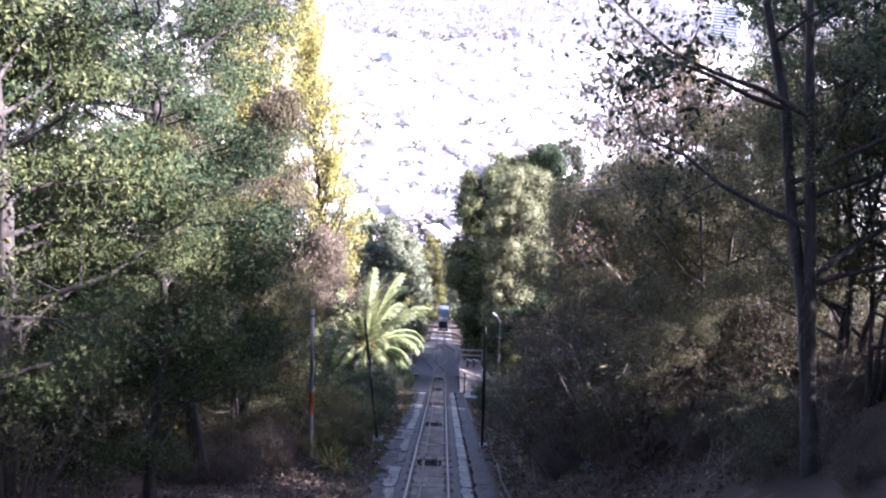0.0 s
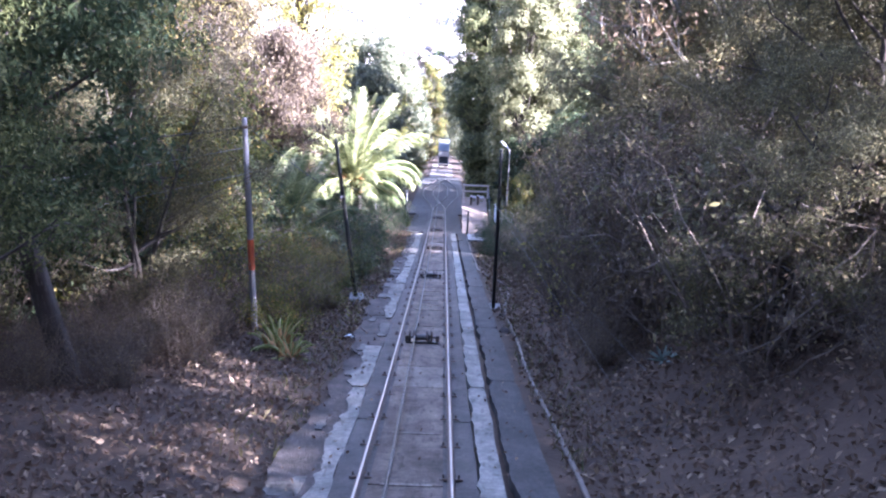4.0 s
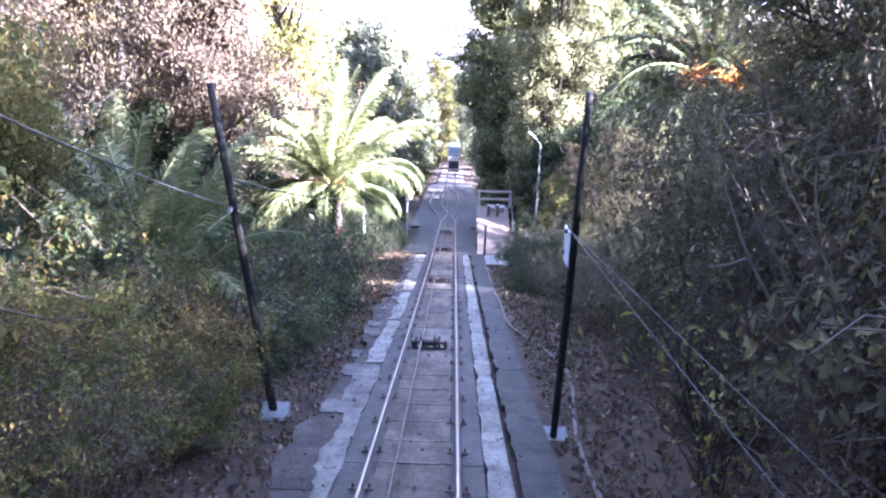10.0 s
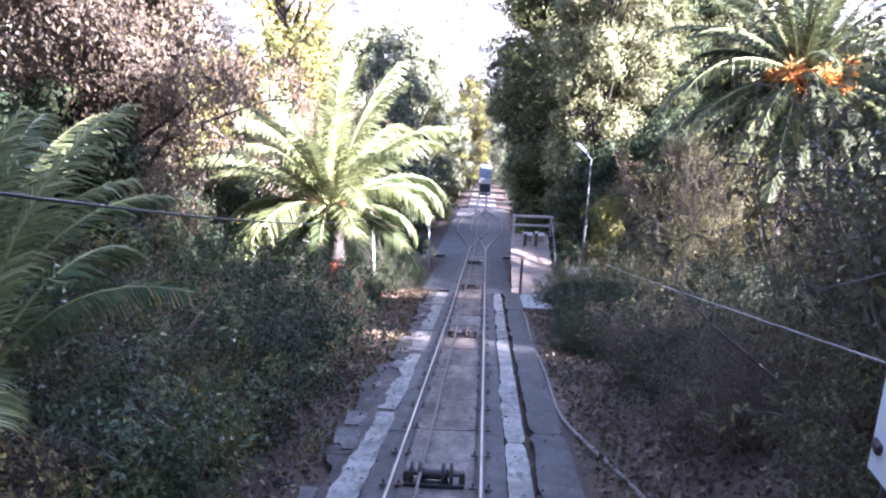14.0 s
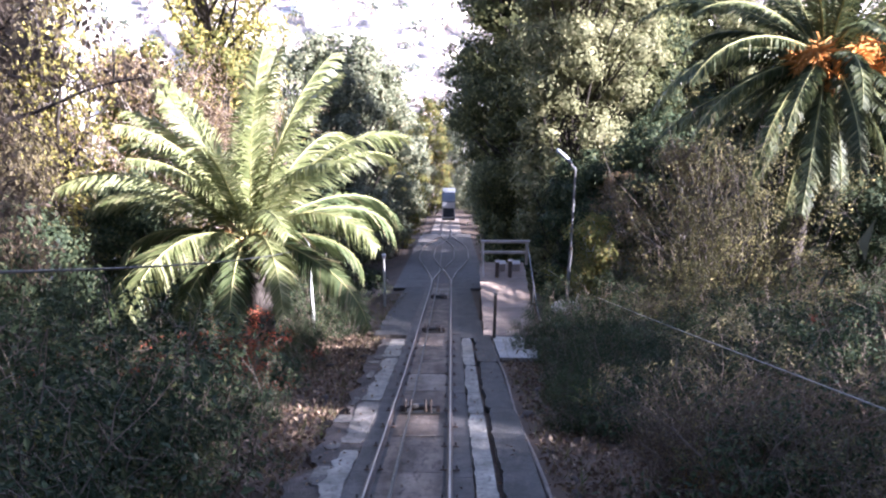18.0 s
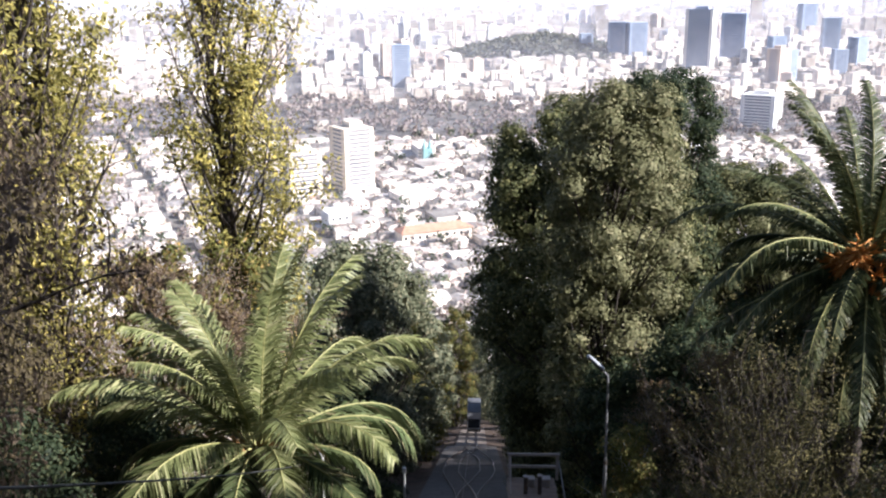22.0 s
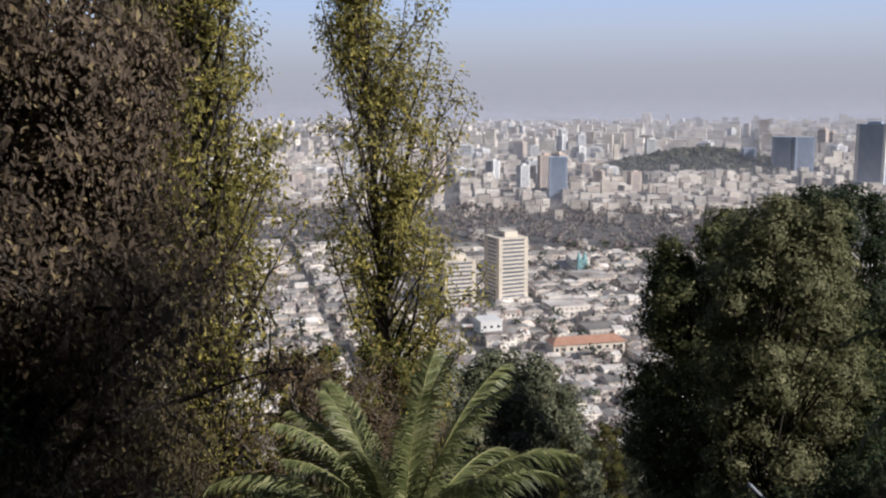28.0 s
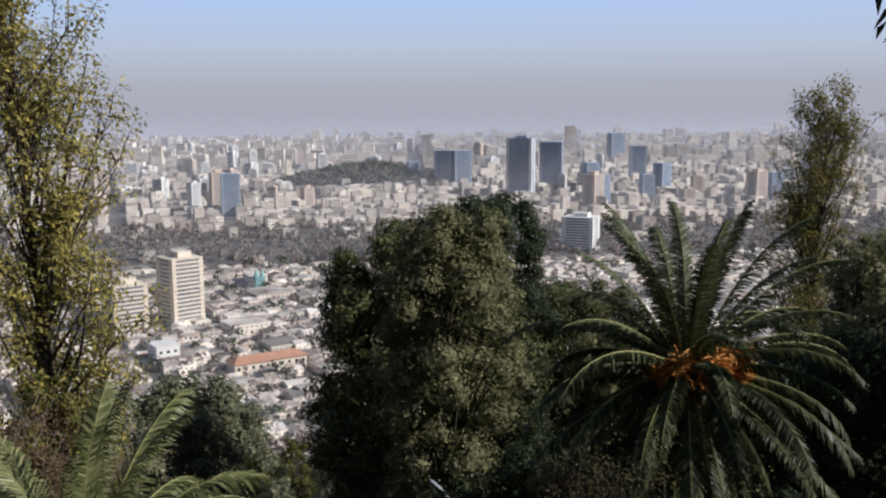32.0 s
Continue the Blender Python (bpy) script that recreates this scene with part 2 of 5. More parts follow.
L_OLIVE = leafm("pale olive leaves", (0.125, 0.128, 0.060), (0.26, 0.255, 0.13), (0.39, 0.36, 0.20))
L_LAUREL = surf("glossy laurel leaves", (0.055, 0.085, 0.035), (0.13, 0.165, 0.070), c3=(0.22, 0.23, 0.11), rough=0.35, bump=0, leaf=0.2, vary=0.2, spec=0.4)
L_LIME = leafm("yellow green leaves", (0.085, 0.095, 0.030), (0.19, 0.178, 0.052), (0.30, 0.20, 0.065), leaf=0.35)
L_FEATHER = leafm("feathery yellow green leaves", (0.050, 0.062, 0.024), (0.122, 0.136, 0.052), (0.22, 0.21, 0.085), leaf=0.35)
L_GREY = leafm("grey green leaves", (0.068, 0.063, 0.034), (0.158, 0.142, 0.072), (0.26, 0.22, 0.10))
L_SILVER = leafm("silvery leaves", (0.075, 0.087, 0.052), (0.20, 0.205, 0.125), (0.28, 0.26, 0.16))
L_AUTUMN = leafm("faded autumn leaves", (0.125, 0.09, 0.06), (0.23, 0.165, 0.11), (0.34, 0.25, 0.09), leaf=0.35)
L_LITTER = leafm("fallen leaves", (0.080, 0.052, 0.036), (0.190, 0.130, 0.088), (0.33, 0.245, 0.165), leaf=0.1)
L_BROWN = leafm("dry brown leaves", (0.080, 0.060, 0.044), (0.17, 0.128, 0.090), (0.26, 0.205, 0.10))
L_POPLAR = leafm("poplar leaves turning yellow", (0.12, 0.112, 0.034), (0.38, 0.335, 0.100), (0.56, 0.46, 0.13), leaf=0.4)
L_RED = leafm("reddish creeper leaves", (0.20, 0.05, 0.03), (0.32, 0.10, 0.05), (0.12, 0.12, 0.05))
L_PALM = surf("palm leaflets", (0.098, 0.116, 0.043), (0.225, 0.24, 0.098), c3=(0.36, 0.35, 0.18), rough=0.45, bump=0, leaf=0.25, vary=0.2, spec=0.25)
L_DATE = surf("grey green date palm leaflets", (0.043, 0.055, 0.024), (0.096, 0.110, 0.046), c3=(0.15, 0.148, 0.070), rough=0.5, bump=0, leaf=0.2, vary=0.2, spec=0.2)
L_PALMD = leafm("old dark palm leaflets", (0.06, 0.085, 0.035), (0.13, 0.15, 0.06), (0.22, 0.19, 0.10), leaf=0.2)
M_FRUIT = surf("orange date clusters", (0.42, 0.16, 0.03), (0.56, 0.27, 0.07), 12.0, 0.6, 0.3, 30)
M_STUB = surf("cut palm leaf bases", (0.30, 0.16, 0.06), (0.45, 0.26, 0.10), 5.0, 0.8, 0.4, 20, (0.18, 0.10, 0.05))
M_RACHIS = surf("palm midrib", (0.22, 0.22, 0.08), (0.33, 0.31, 0.13), 6.0, 0.6, 0.1, 30)


# ---- mesh helpers ----
def mesh_of(name, verts, faces, mats, smooth=False):
    """faces: arrays of quads or triangles."""
    me = bpy.data.meshes.new(name)
    verts = np.asarray(verts, np.float32).reshape(-1, 3)
    blocks = [np.asarray(f, np.int32) for f in (faces if isinstance(faces, list) else [faces])]
    loops = np.concatenate([b.ravel() for b in blocks])
    sizes = np.concatenate([np.full(len(b), b.shape[1], np.int32) for b in blocks])
    me.vertices.add(len(verts))
    me.vertices.foreach_set("co", verts.ravel())
    me.loops.add(len(loops))
    me.loops.foreach_set("vertex_index", loops)
    me.polygons.add(len(sizes))
    me.polygons.foreach_set("loop_start", np.concatenate([[0], np.cumsum(sizes)[:-1]]).astype(np.int32))
    me.polygons.foreach_set("use_smooth", np.full(len(sizes), smooth))
    for m in mats if isinstance(mats, (list, tuple)) else [mats]:
        me.materials.append(m)
    me.update(calc_edges=True)
    return me


def part(name, data, material, parent, label="", at=None):
    """One mesh object under a thing or a part. data: a bmesh or a mesh."""
    if isinstance(data, bmesh.types.BMesh):
        me = bpy.data.meshes.new(name)
        bmesh.ops.recalc_face_normals(data, faces=data.faces)
        data.to_mesh(me)
        data.free()
        me.materials.append(material)
        data = me
    ob = new(name, data)
    ob.parent = parent
    if at is not None:
        ob.matrix_basis = at
    if label:
        ob["label"] = label
    return ob


def thing(name, at, label, category, group="", kind="", data=None):
    ob = new(name, data)
    ob.matrix_basis = at if isinstance(at, Matrix) else Matrix.Translation(at)
    return tagged(ob, label, category, group, kind)


def box(sx, sy, sz, bevel=0.0, at=(0, 0, 0), bm=None, turn=None):
    """A box with its base at z = 0, bevelled."""
    made = bmesh.new()
    bmesh.ops.create_cube(made, size=1.0)
    bmesh.ops.transform(made, matrix=Matrix.Translation((0, 0, sz / 2)) @ Matrix.Diagonal((sx, sy, sz, 1)), verts=made.verts)
    if bevel:
        bmesh.ops.bevel(made, geom=made.edges[:], offset=bevel, segments=1, affect="EDGES")
    m = Matrix.Translation(at) @ (turn or Matrix())
    bmesh.ops.transform(made, matrix=m, verts=made.verts)
    if bm is None:
        return made
    me = bpy.data.meshes.new("t")
    made.to_mesh(me)
    bm.from_mesh(me)
    made.free()
    bpy.data.meshes.remove(me)
    return bm


def tubes(lines, sides=6):
    """Tapered tubes along lines of (points, radii): vertices and quads."""
    vs, fs, base = [], [], 0
    ang = np.arange(sides) * 2 * np.pi / sides
    for pts, rad in lines:
        pts = np.asarray(pts, float)
        n = len(pts)
        rad = np.broadcast_to(np.asarray(rad, float), n)
        tan = np.gradient(pts, axis=0)
        tan /= np.linalg.norm(tan, axis=1, keepdims=True) + 1e-9
        ref = np.array([1.0, 0.0, 0.0]) if abs(tan[:, 0]).mean() < 0.8 else np.array([0.0, 1.0, 0.0])
        u = np.cross(tan, ref)
        u /= np.linalg.norm(u, axis=1, keepdims=True) + 1e-9
        v = np.cross(tan, u)
        ring = pts[:, None] + rad[:, None, None] * (np.cos(ang)[None, :, None] * u[:, None] + np.sin(ang)[None, :, None] * v[:, None])
        vs.append(ring.reshape(-1, 3))
        i = (np.arange(n - 1)[:, None] * sides + np.arange(sides)[None]).ravel()
        j = (np.arange(n - 1)[:, None] * sides + (np.arange(sides)[None] + 1) % sides).ravel()
        fs.append(base + np.stack([i, j, j + sides, i + sides], 1))
        base += n * sides
    return np.concatenate(vs), np.concatenate(fs)


def tube_mesh(name, lines, mat, sides=6):
    v, f = tubes(lines, sides)
    return mesh_of(name, v, f, mat, True)


def unit(a):
    return a / (np.linalg.norm(a, axis=-1, keepdims=True) + 1e-9)


def leaf_mesh(name, rng, at, spread, per, size, mat, droop=0.3, flat=0.7, slim=0.45, core=None):
    """Clumps of small pointed leaves round the places at."""
    at = np.repeat(np.asarray(at, float), per, 0)
    n = len(at)
    off = unit(rng.normal(size=(n, 3))) * spread * (1, 1, flat) * (1.55 * rng.random((n, 1)) ** 0.45)
    c = at + off
    out = 0 if core is None else unit(at - core) * 0.7
    face = unit(unit(off) * 0.8 + out + rng.normal(size=(n, 3)) * 0.4 + np.array([0, 0, 0.45]))
    way = unit(np.cross(face, rng.normal(size=(n, 3))) - np.array([0, 0, droop]))
    side = unit(np.cross(way, face))
    ln = size * rng.uniform(0.6, 1.35, (n, 1))
    bend = unit(np.cross(side, way)) * ln * 0.12
    q = np.stack([c, c + way * ln * 0.5 + side * ln * slim * 0.5 + bend, c + way * ln, c + way * ln * 0.5 - side * ln * slim * 0.5 + bend], 1)
    return mesh_of(name, q, np.arange(4 * n).reshape(n, 4), mat)


def wander(rng, start, way, length, steps, wobble, lift=0.0):
    """A crooked line."""
    pts, p, d = [np.array(start, float)], np.array(start, float), unit(np.array(way, float))
    for _ in range(steps):
        d = unit(d + rng.normal(size=3) * wobble + np.array([0, 0, lift]))
        p = p + d * length / steps
        pts.append(p)
    return np.array(pts)


def make_tree(seed, height, bare, radius, limbs, subs, leaf, per, size, spread, bark=None, up=0.35, top=0.35, trunk_r=None, lean=0.0, flat=0.7, droop=0.3, crown="round", name="tree", slim=0.45, stems=1, twig_lift=0.05, sway=0.06):
    """A tree at the origin: tapered trunk, limbs, branches, and leaf clumps at their ends. Returns an Empty, unlabelled."""
    rng = np.random.default_rng(seed)
    root = new(name)
    lines, tips = [], []
    tr = trunk_r or height * 0.016
    for s in range(stems):
        a = rng.uniform(0, 6.28)
        tilt = np.array([math.cos(a), math.sin(a), 0]) * (lean if stems == 1 else 0.22)
        trunk = wander(rng, (tilt[0] * 0.3, tilt[1] * 0.3, -0.4), tilt + np.array([0, 0, 1.0]), height * 0.96, 9, sway)
        rad = tr / stems ** 0.5 * (1 - np.linspace(0, 1, len(trunk)) ** 1.2 * 0.88)
        rad[0] *= 1.5
        lines.append((trunk, rad))
        for k in range(limbs // stems):
            f = bare + (1 - bare) * ((k + rng.uniform(0, 1)) / (limbs // stems)) ** 0.85
            f = min(f, 0.985)
            w = (f - bare) / (1 - bare)
            reach = {"round": math.sin(math.pi * min(1, 0.18 + 0.82 * w) ** 0.8) ** 0.7, "cone": 1.05 - w, "column": 0.75 + 0.35 * math.sin(3 * w) - 0.6 * max(0, w - 0.7), "umbrella": 0.5 + 0.6 * w}[crown] * radius
            reach = max(reach * rng.uniform(0.65, 1.1), radius * 0.18)
            x = f * (len(trunk) - 1)
            p0 = trunk[int(x)] + (trunk[min(int(x) + 1, len(trunk) - 1)] - trunk[int(x)]) * (x % 1)
            b = rng.uniform(0, 6.28)
            rise = up + (top - up) * w
            limb = wander(rng, p0, (math.cos(b), math.sin(b), rise), reach * (1 + 0.5 * abs(rise)), 5, 0.16, twig_lift)
            r0 = max(0.012, tr * 0.42 * (1 - 0.7 * f))
            lines.append((limb, np.linspace(r0, 0.008, 6)))
            for _ in range(subs):
                g = rng.uniform(0.3, 1.0)
                i = min(int(g * 5), 4)
                q = limb[i] + (limb[i + 1] - limb[i]) * (g * 5 - i)
                d = unit(limb[i + 1] - limb[i])
                br = wander(rng, q, d * 0.8 + rng.normal(size=3) * 0.65 + np.array([0, 0, 0.15]), reach * rng.uniform(0.2, 0.45), 3, 0.25, twig_lift)
                lines.append((br, np.linspace(r0 * 0.35, 0.005, 4)))
                tips += [br[2], br[3]]
            tips.append(limb[-1])
    part("trunk", tube_mesh("trunk", lines, bark or M_BARK, 5), None, root)
    part("crown", leaf_mesh("crown", rng, tips, spread, per, size, leaf, droop, flat, slim, np.mean(tips, 0)), None, root)
    return root


def make_lobed(seed, height, radius, profile, lobes, lobe_r, leaf, per, size, name="tree", bark=None, trunk_r=0.3, core=True):
    """A dense tree whose crown is built of leafy lobes. profile: radius shares at even steps from the ground to the top."""
    rng = np.random.default_rng(seed)
    root = new(name)
    trunk = wander(rng, (0, 0, -0.5), (0, 0, 1), height * 0.9, 8, 0.05)
    lines = [(trunk, trunk_r * (1 - 0.85 * np.linspace(0, 1, 9)))]
    at, rr = [], []
    for k in range(lobes):
        w = 0.04 + 0.96 * ((k + rng.random()) / lobes) ** 0.9
        env = np.interp(w, np.linspace(0, 1, len(profile)), profile) * radius
        r = lobe_r * (0.5 + 0.95 * rng.random() ** 1.5)
        a = k * 2.39996 + rng.uniform(-0.4, 0.4)
        d = max(env - r * 0.8, 0) * (rng.uniform(0.8, 1.12) if k % 4 else rng.uniform(0.2, 0.6))
        c = np.array([math.cos(a) * d, math.sin(a) * d, w * height - r * 0.5])
        at.append(c)
        rr.append(r)
        foot = trunk[min(8, int(8 * max(0.05, w - 0.18)))]
        mid = foot * 0.45 + c * 0.55 + (0, 0, -0.06 * d)
        lines.append((np.array([foot, mid, c]), np.array([trunk_r * 0.3, trunk_r * 0.17, 0.03])))
    part("trunk", tube_mesh("trunk", lines, bark or M_BARK, 6), None, root)
    at, rr = np.array(at), np.array(rr)
    num = np.maximum((per * (rr / lobe_r) ** 2).astype(int), 20)
    c, r = np.repeat(at, num, 0), np.repeat(rr, num)[:, None]
    n = len(c)
    o = unit(rng.normal(size=(n, 3)) + unit(c * (1, 1, 0.2)) * 0.5 + np.array([0, 0, 0.25]))
    lump = 1 + 0.16 * np.sin(5 * o[:, :1] + c[:, :1]) * np.sin(5 * o[:, 1:2] + c[:, 1:2]) + 0.1 * np.sin(9 * o[:, 2:] + c[:, 2:] * 3)
    p = c + o * r * lump * (1, 1, 0.85) * rng.uniform(0.72, 1.06, (n, 1))
    face = unit(o + rng.normal(size=(n, 3)) * 0.3)
    way = unit(np.cross(face, rng.normal(size=(n, 3))))
    side = np.cross(way, face)
    ln = size * rng.uniform(0.6, 1.4, (n, 1))
    q = np.stack([p - way * ln * 0.5, p + side * ln * 0.27 - face * ln * 0.08, p + way * ln * 0.5, p - side * ln * 0.27 - face * ln * 0.08], 1)
    part("crown", mesh_of("crown", q, np.arange(4 * n).reshape(n, 4), leaf), None, root)
    if core:
        m = len(at) * 60
        cc, cr = np.repeat(at, 60, 0), np.repeat(rr, 60)[:, None]
        o = unit(rng.normal(size=(m, 3)))
        p = cc + o * cr * 0.6
        w1 = unit(np.cross(o, rng.normal(size=(m, 3)))) * cr * 0.2
        w2 = np.cross(o, w1)
        q = np.stack([p - w1, p + w2 * 0.7, p + w1, p - w2 * 0.7], 1)
        part("inner_foliage", mesh_of("inner_foliage", q, np.arange(4 * m).reshape(m, 4), leaf), None, root)
    return root


def make_bush(seed, height, radius, stems, leaf, per, size, spread, bark=None, name="bush", droop=0.2, tips_per=5):
    """A shrub: many thin stems from one base, leaf clumps along them."""
    rng = np.random.default_rng(seed)
    root = new(name)
    lines, tips = [], []
    for _ in range(stems):
        a, o = rng.uniform(0, 6.28), radius * rng.uniform(0.1, 1.0)
        w = np.array([math.cos(a), math.sin(a), 0])
        st = wander(rng, w * o * 0.45 + (0, 0, -0.15), w * o / height * 0.8 + (0, 0, 1), height * rng.uniform(0.55, 1.05), 5, 0.16)
        lines.append((st, np.linspace(0.022, 0.004, 6)))
        for _ in range(tips_per):
            i = rng.integers(1, 6)
            tw = wander(rng, st[i], rng.normal(size=3) + (0, 0, 0.3), radius * rng.uniform(0.15, 0.4), 2, 0.3)
            lines.append((tw, np.linspace(0.008, 0.003, 3)))
            tips.append(tw[-1])
    part("woody_base", tube_mesh("woody_base", lines, bark or M_TWIG, 3), None, root)
    part("foliage", leaf_mesh("foliage", rng, tips, spread, per, size, leaf, droop, core=np.array([0, 0, height * 0.4])), None, root)
    return root


def make_palm(seed, trunk_h, trunk_r, fronds, length, fruit=False, leaf=None, skirt=0.3, tilt_max=125, count=58, leaflet=0.16, bend=1.0, wide=0.022):
    """A feather palm: ringed trunk, arching fronds with a midrib and two rows of leaflets each."""
    rng = np.random.default_rng(seed)
    root = new("palm_tree")
    n = 26
    zs = np.linspace(-0.4, trunk_h, n)
    rad = trunk_r * (1 + 0.10 * (np.arange(n) % 2) + 0.25 * np.exp(-(zs + 0.4) * 1.5)) * np.where(zs > trunk_h - 0.7, 1.25, 1)
    part("trunk", tube_mesh("trunk", [(np.stack([0.05 * np.sin(zs), 0 * zs, zs], 1), rad)], M_BARK, 12), None, root)
    steps = 12
    share = 0.25 + (np.arange(steps) / steps) ** 1.7 * 2.2
    share /= share.sum()
    for k in range(fronds):
        w = k / (fronds - 1)
        az = k * 2.39996 + rng.uniform(-0.25, 0.25)
        polar = radians(6 + (tilt_max - 6) * w ** (1.0 - skirt) + rng.uniform(-6, 6))
        ln = length * rng.uniform(0.85, 1.08) * (1 - 0.15 * (w > 0.85))
        total = bend * radians(22 + 66 * math.sin(min(polar * 1.15, 1.9))) * rng.uniform(0.8, 1.2) * (1 if polar < 1.7 else 0.45)
        p, a = np.array([0, 0, trunk_h]) + 0.15 * np.array([math.cos(az), math.sin(az), 0]), polar
        pts, sway = [p], rng.uniform(-0.25, 0.25)
        for s in range(steps):
            a += total * share[s]
            z2 = az + sway * (s / steps) ** 2
            p = p + ln / steps * np.array([math.sin(a) * math.cos(z2), math.sin(a) * math.sin(z2), math.cos(a)])
            pts.append(p)
        pts = np.array(pts)
        v1, f1 = tubes([(pts, np.linspace(0.035, 0.006, steps + 1))], 4)
        m = count
        u = np.linspace(0.12, 0.995, m) * steps
        i = np.minimum(u.astype(int), steps - 1)
        q = pts[i] + (pts[i + 1] - pts[i]) * (u - i)[:, None]
        t = unit(pts[i + 1] - pts[i])
        side = np.array([-math.sin(az), math.cos(az), 0.0])
        nrm = unit(np.cross(side, t))
        ll = (leaflet * ln * np.sin(np.pi * np.clip(0.13 + 0.82 * u / steps, 0, 1)) ** 0.55)[:, None] * rng.uniform(0.85, 1.1, (m, 1))
        quads = []
        for sg in (-1, 1):
            d = unit(t * 0.85 + sg * side * 0.9 + nrm * rng.uniform(0.1, 0.55, (m, 1)))
            wd = t * wide * length / 4
            e = q + d * ll * 0.55
            tip = q + d * ll - np.array([0, 0, 1.0]) * ll * rng.uniform(0.08, 0.4, (m, 1))
            quads.append(np.stack([q - wd, q + wd, e + wd * 0.9, tip, e - wd * 0.9], 1))
        quads = np.concatenate(quads)
        fv = quads.reshape(-1, 3)
        me = mesh_of("frond", np.concatenate([v1, fv]), [f1, len(v1) + np.arange(len(fv)).reshape(-1, 5)], [M_RACHIS, leaf or (L_PALM if w < 0.7 else L_PALMD)])
        me.polygons.foreach_set("material_index", np.concatenate([np.zeros(len(f1), np.int32), np.ones(len(quads), np.int32)]))
        part("frond", me, None, root)
    stubs = []
    for k in range(40):
        az, zz = k * 2.39996, trunk_h - 0.95 + 0.95 * k / 40
        o = np.array([math.cos(az), math.sin(az), 0])
        stubs.append((np.array([o * trunk_r * 0.9 + (0, 0, zz), o * (trunk_r + 0.14) + (0, 0, zz + 0.16), o * (trunk_r + 0.24) + (0, 0, zz + 0.38)]), np.array([0.07, 0.06, 0.03])))
    part("leaf_base_collar", tube_mesh("leaf_base_collar", stubs, M_STUB, 5), None, root, "orange brown collar of cut leaf bases")
    if fruit:
        for k in range(9):
            az = -2.75 + k * 0.30 + rng.uniform(-0.12, 0.12)
            out = np.array([math.cos(az), math.sin(az), 0])
            lines = []
            drop = 0.35 * math.sin(k * 2.4)
            stalk = np.array([out * 0.2 + (0, 0, trunk_h - 0.1), out * 0.75 + (0, 0, trunk_h + 0.42), out * 1.25 + (0, 0, trunk_h + 0.2 + drop)])
            lines.append((stalk, 0.035))
            for _ in range(110):
                e = stalk[-1] + rng.normal(size=3) * (0.08, 0.08, 0.06)
                lines.append((wander(rng, e, rng.normal(size=3) + out * 0.5 + (0, 0, -0.9), 0.55, 3, 0.25), np.array([0.010, 0.022, 0.026, 0.014])))
            part("fruit_stalk", tube_mesh("fruit_stalk", lines, M_FRUIT, 4), None, root, "orange hanging fruit stalk")
    return root


# ---- the slope ----
def track_z(y):
    """Height of the track bed: steepest at the top, easing down the hill."""
    y = np.asarray(y, float)
    z = np.where(y < 10, -5.93 + (10 - y) * 0.575, -0.6 - 0.533 * y)
    z = np.where(y > 40, -21.92 - 0.512 * (y - 40), z)
    return np.where(y > 64, -34.21 - 0.455 * (y - 64), z)


CITY_Z = -160.0


def smooth(a, b, v):
    w = np.clip((np.asarray(v, float) - a) / (b - a), 0, 1)
    return w * w * (3 - 2 * w)


def ground_z(x, y):
    x, y = np.asarray(x, float), np.asarray(y, float)
    base = np.maximum(track_z(y), CITY_Z)
    hill = 1 - smooth(240, 300, y)
    r, l = np.maximum(x - 2.9, 0), np.maximum(-1.75 - x, 0)
    right = 0.62 * (1 - smooth(18, 42, y)) + 0.10
    left = 0.10 * (1 - smooth(10, 35, y)) - 0.10 * smooth(30, 60, y)
    side = right * np.minimum(r, 7) + 0.12 * np.maximum(r - 7, 0) * (1 - smooth(30, 60, r)) + left * np.minimum(l, 14)
    rough = 0.10 * np.sin(1.7 * x + 0.9 * y) * np.sin(0.8 * x - 1.3 * y) + 0.22 * np.sin(0.31 * x + 1.1) * np.sin(0.27 * y + 0.4 * x)
    away = smooth(0.1, 1.5, np.maximum(x - 1.9, 0) + l)
    return base - 0.16 * (1 - smooth(280, 320, y)) + (side + rough * away) * hill


def gz(x, y):
    return float(ground_z(x, y))


gx = np.unique(np.concatenate([np.arange(-16, 16.01, 0.5), np.linspace(16, 80, 24), -np.linspace(16, 80, 24), np.geomspace(80, 4900, 16), -np.geomspace(80, 4900, 16)]))
gy = np.unique(np.concatenate([np.arange(-60, 110, 0.75), np.arange(110, 330, 4.0), np.geomspace(330, 4950, 26), -np.geomspace(60, 400, 10)]))
X, Y = np.meshgrid(gx, gy)
gv = np.stack([X, Y, ground_z(X, Y)], -1).reshape(-1, 3)
i = (np.arange(len(gy) - 1)[:, None] * len(gx) + np.arange(len(gx) - 1)[None]).ravel()
ground = thing("ground", (0, 0, 0), "brown earth slope strewn with dry leaves", "ground", kind="structure",
               data=mesh_of("ground", gv, np.stack([i, i + 1, i + 1 + len(gx), i + len(gx)], 1), M_SOIL, True))


# ---- the funicular track ----
M_BED = surf("dusty brown track bed", (0.064, 0.056, 0.050), (0.094, 0.084, 0.077), 1.2, 0.9, 0.5, 20, (0.028, 0.024, 0.022))

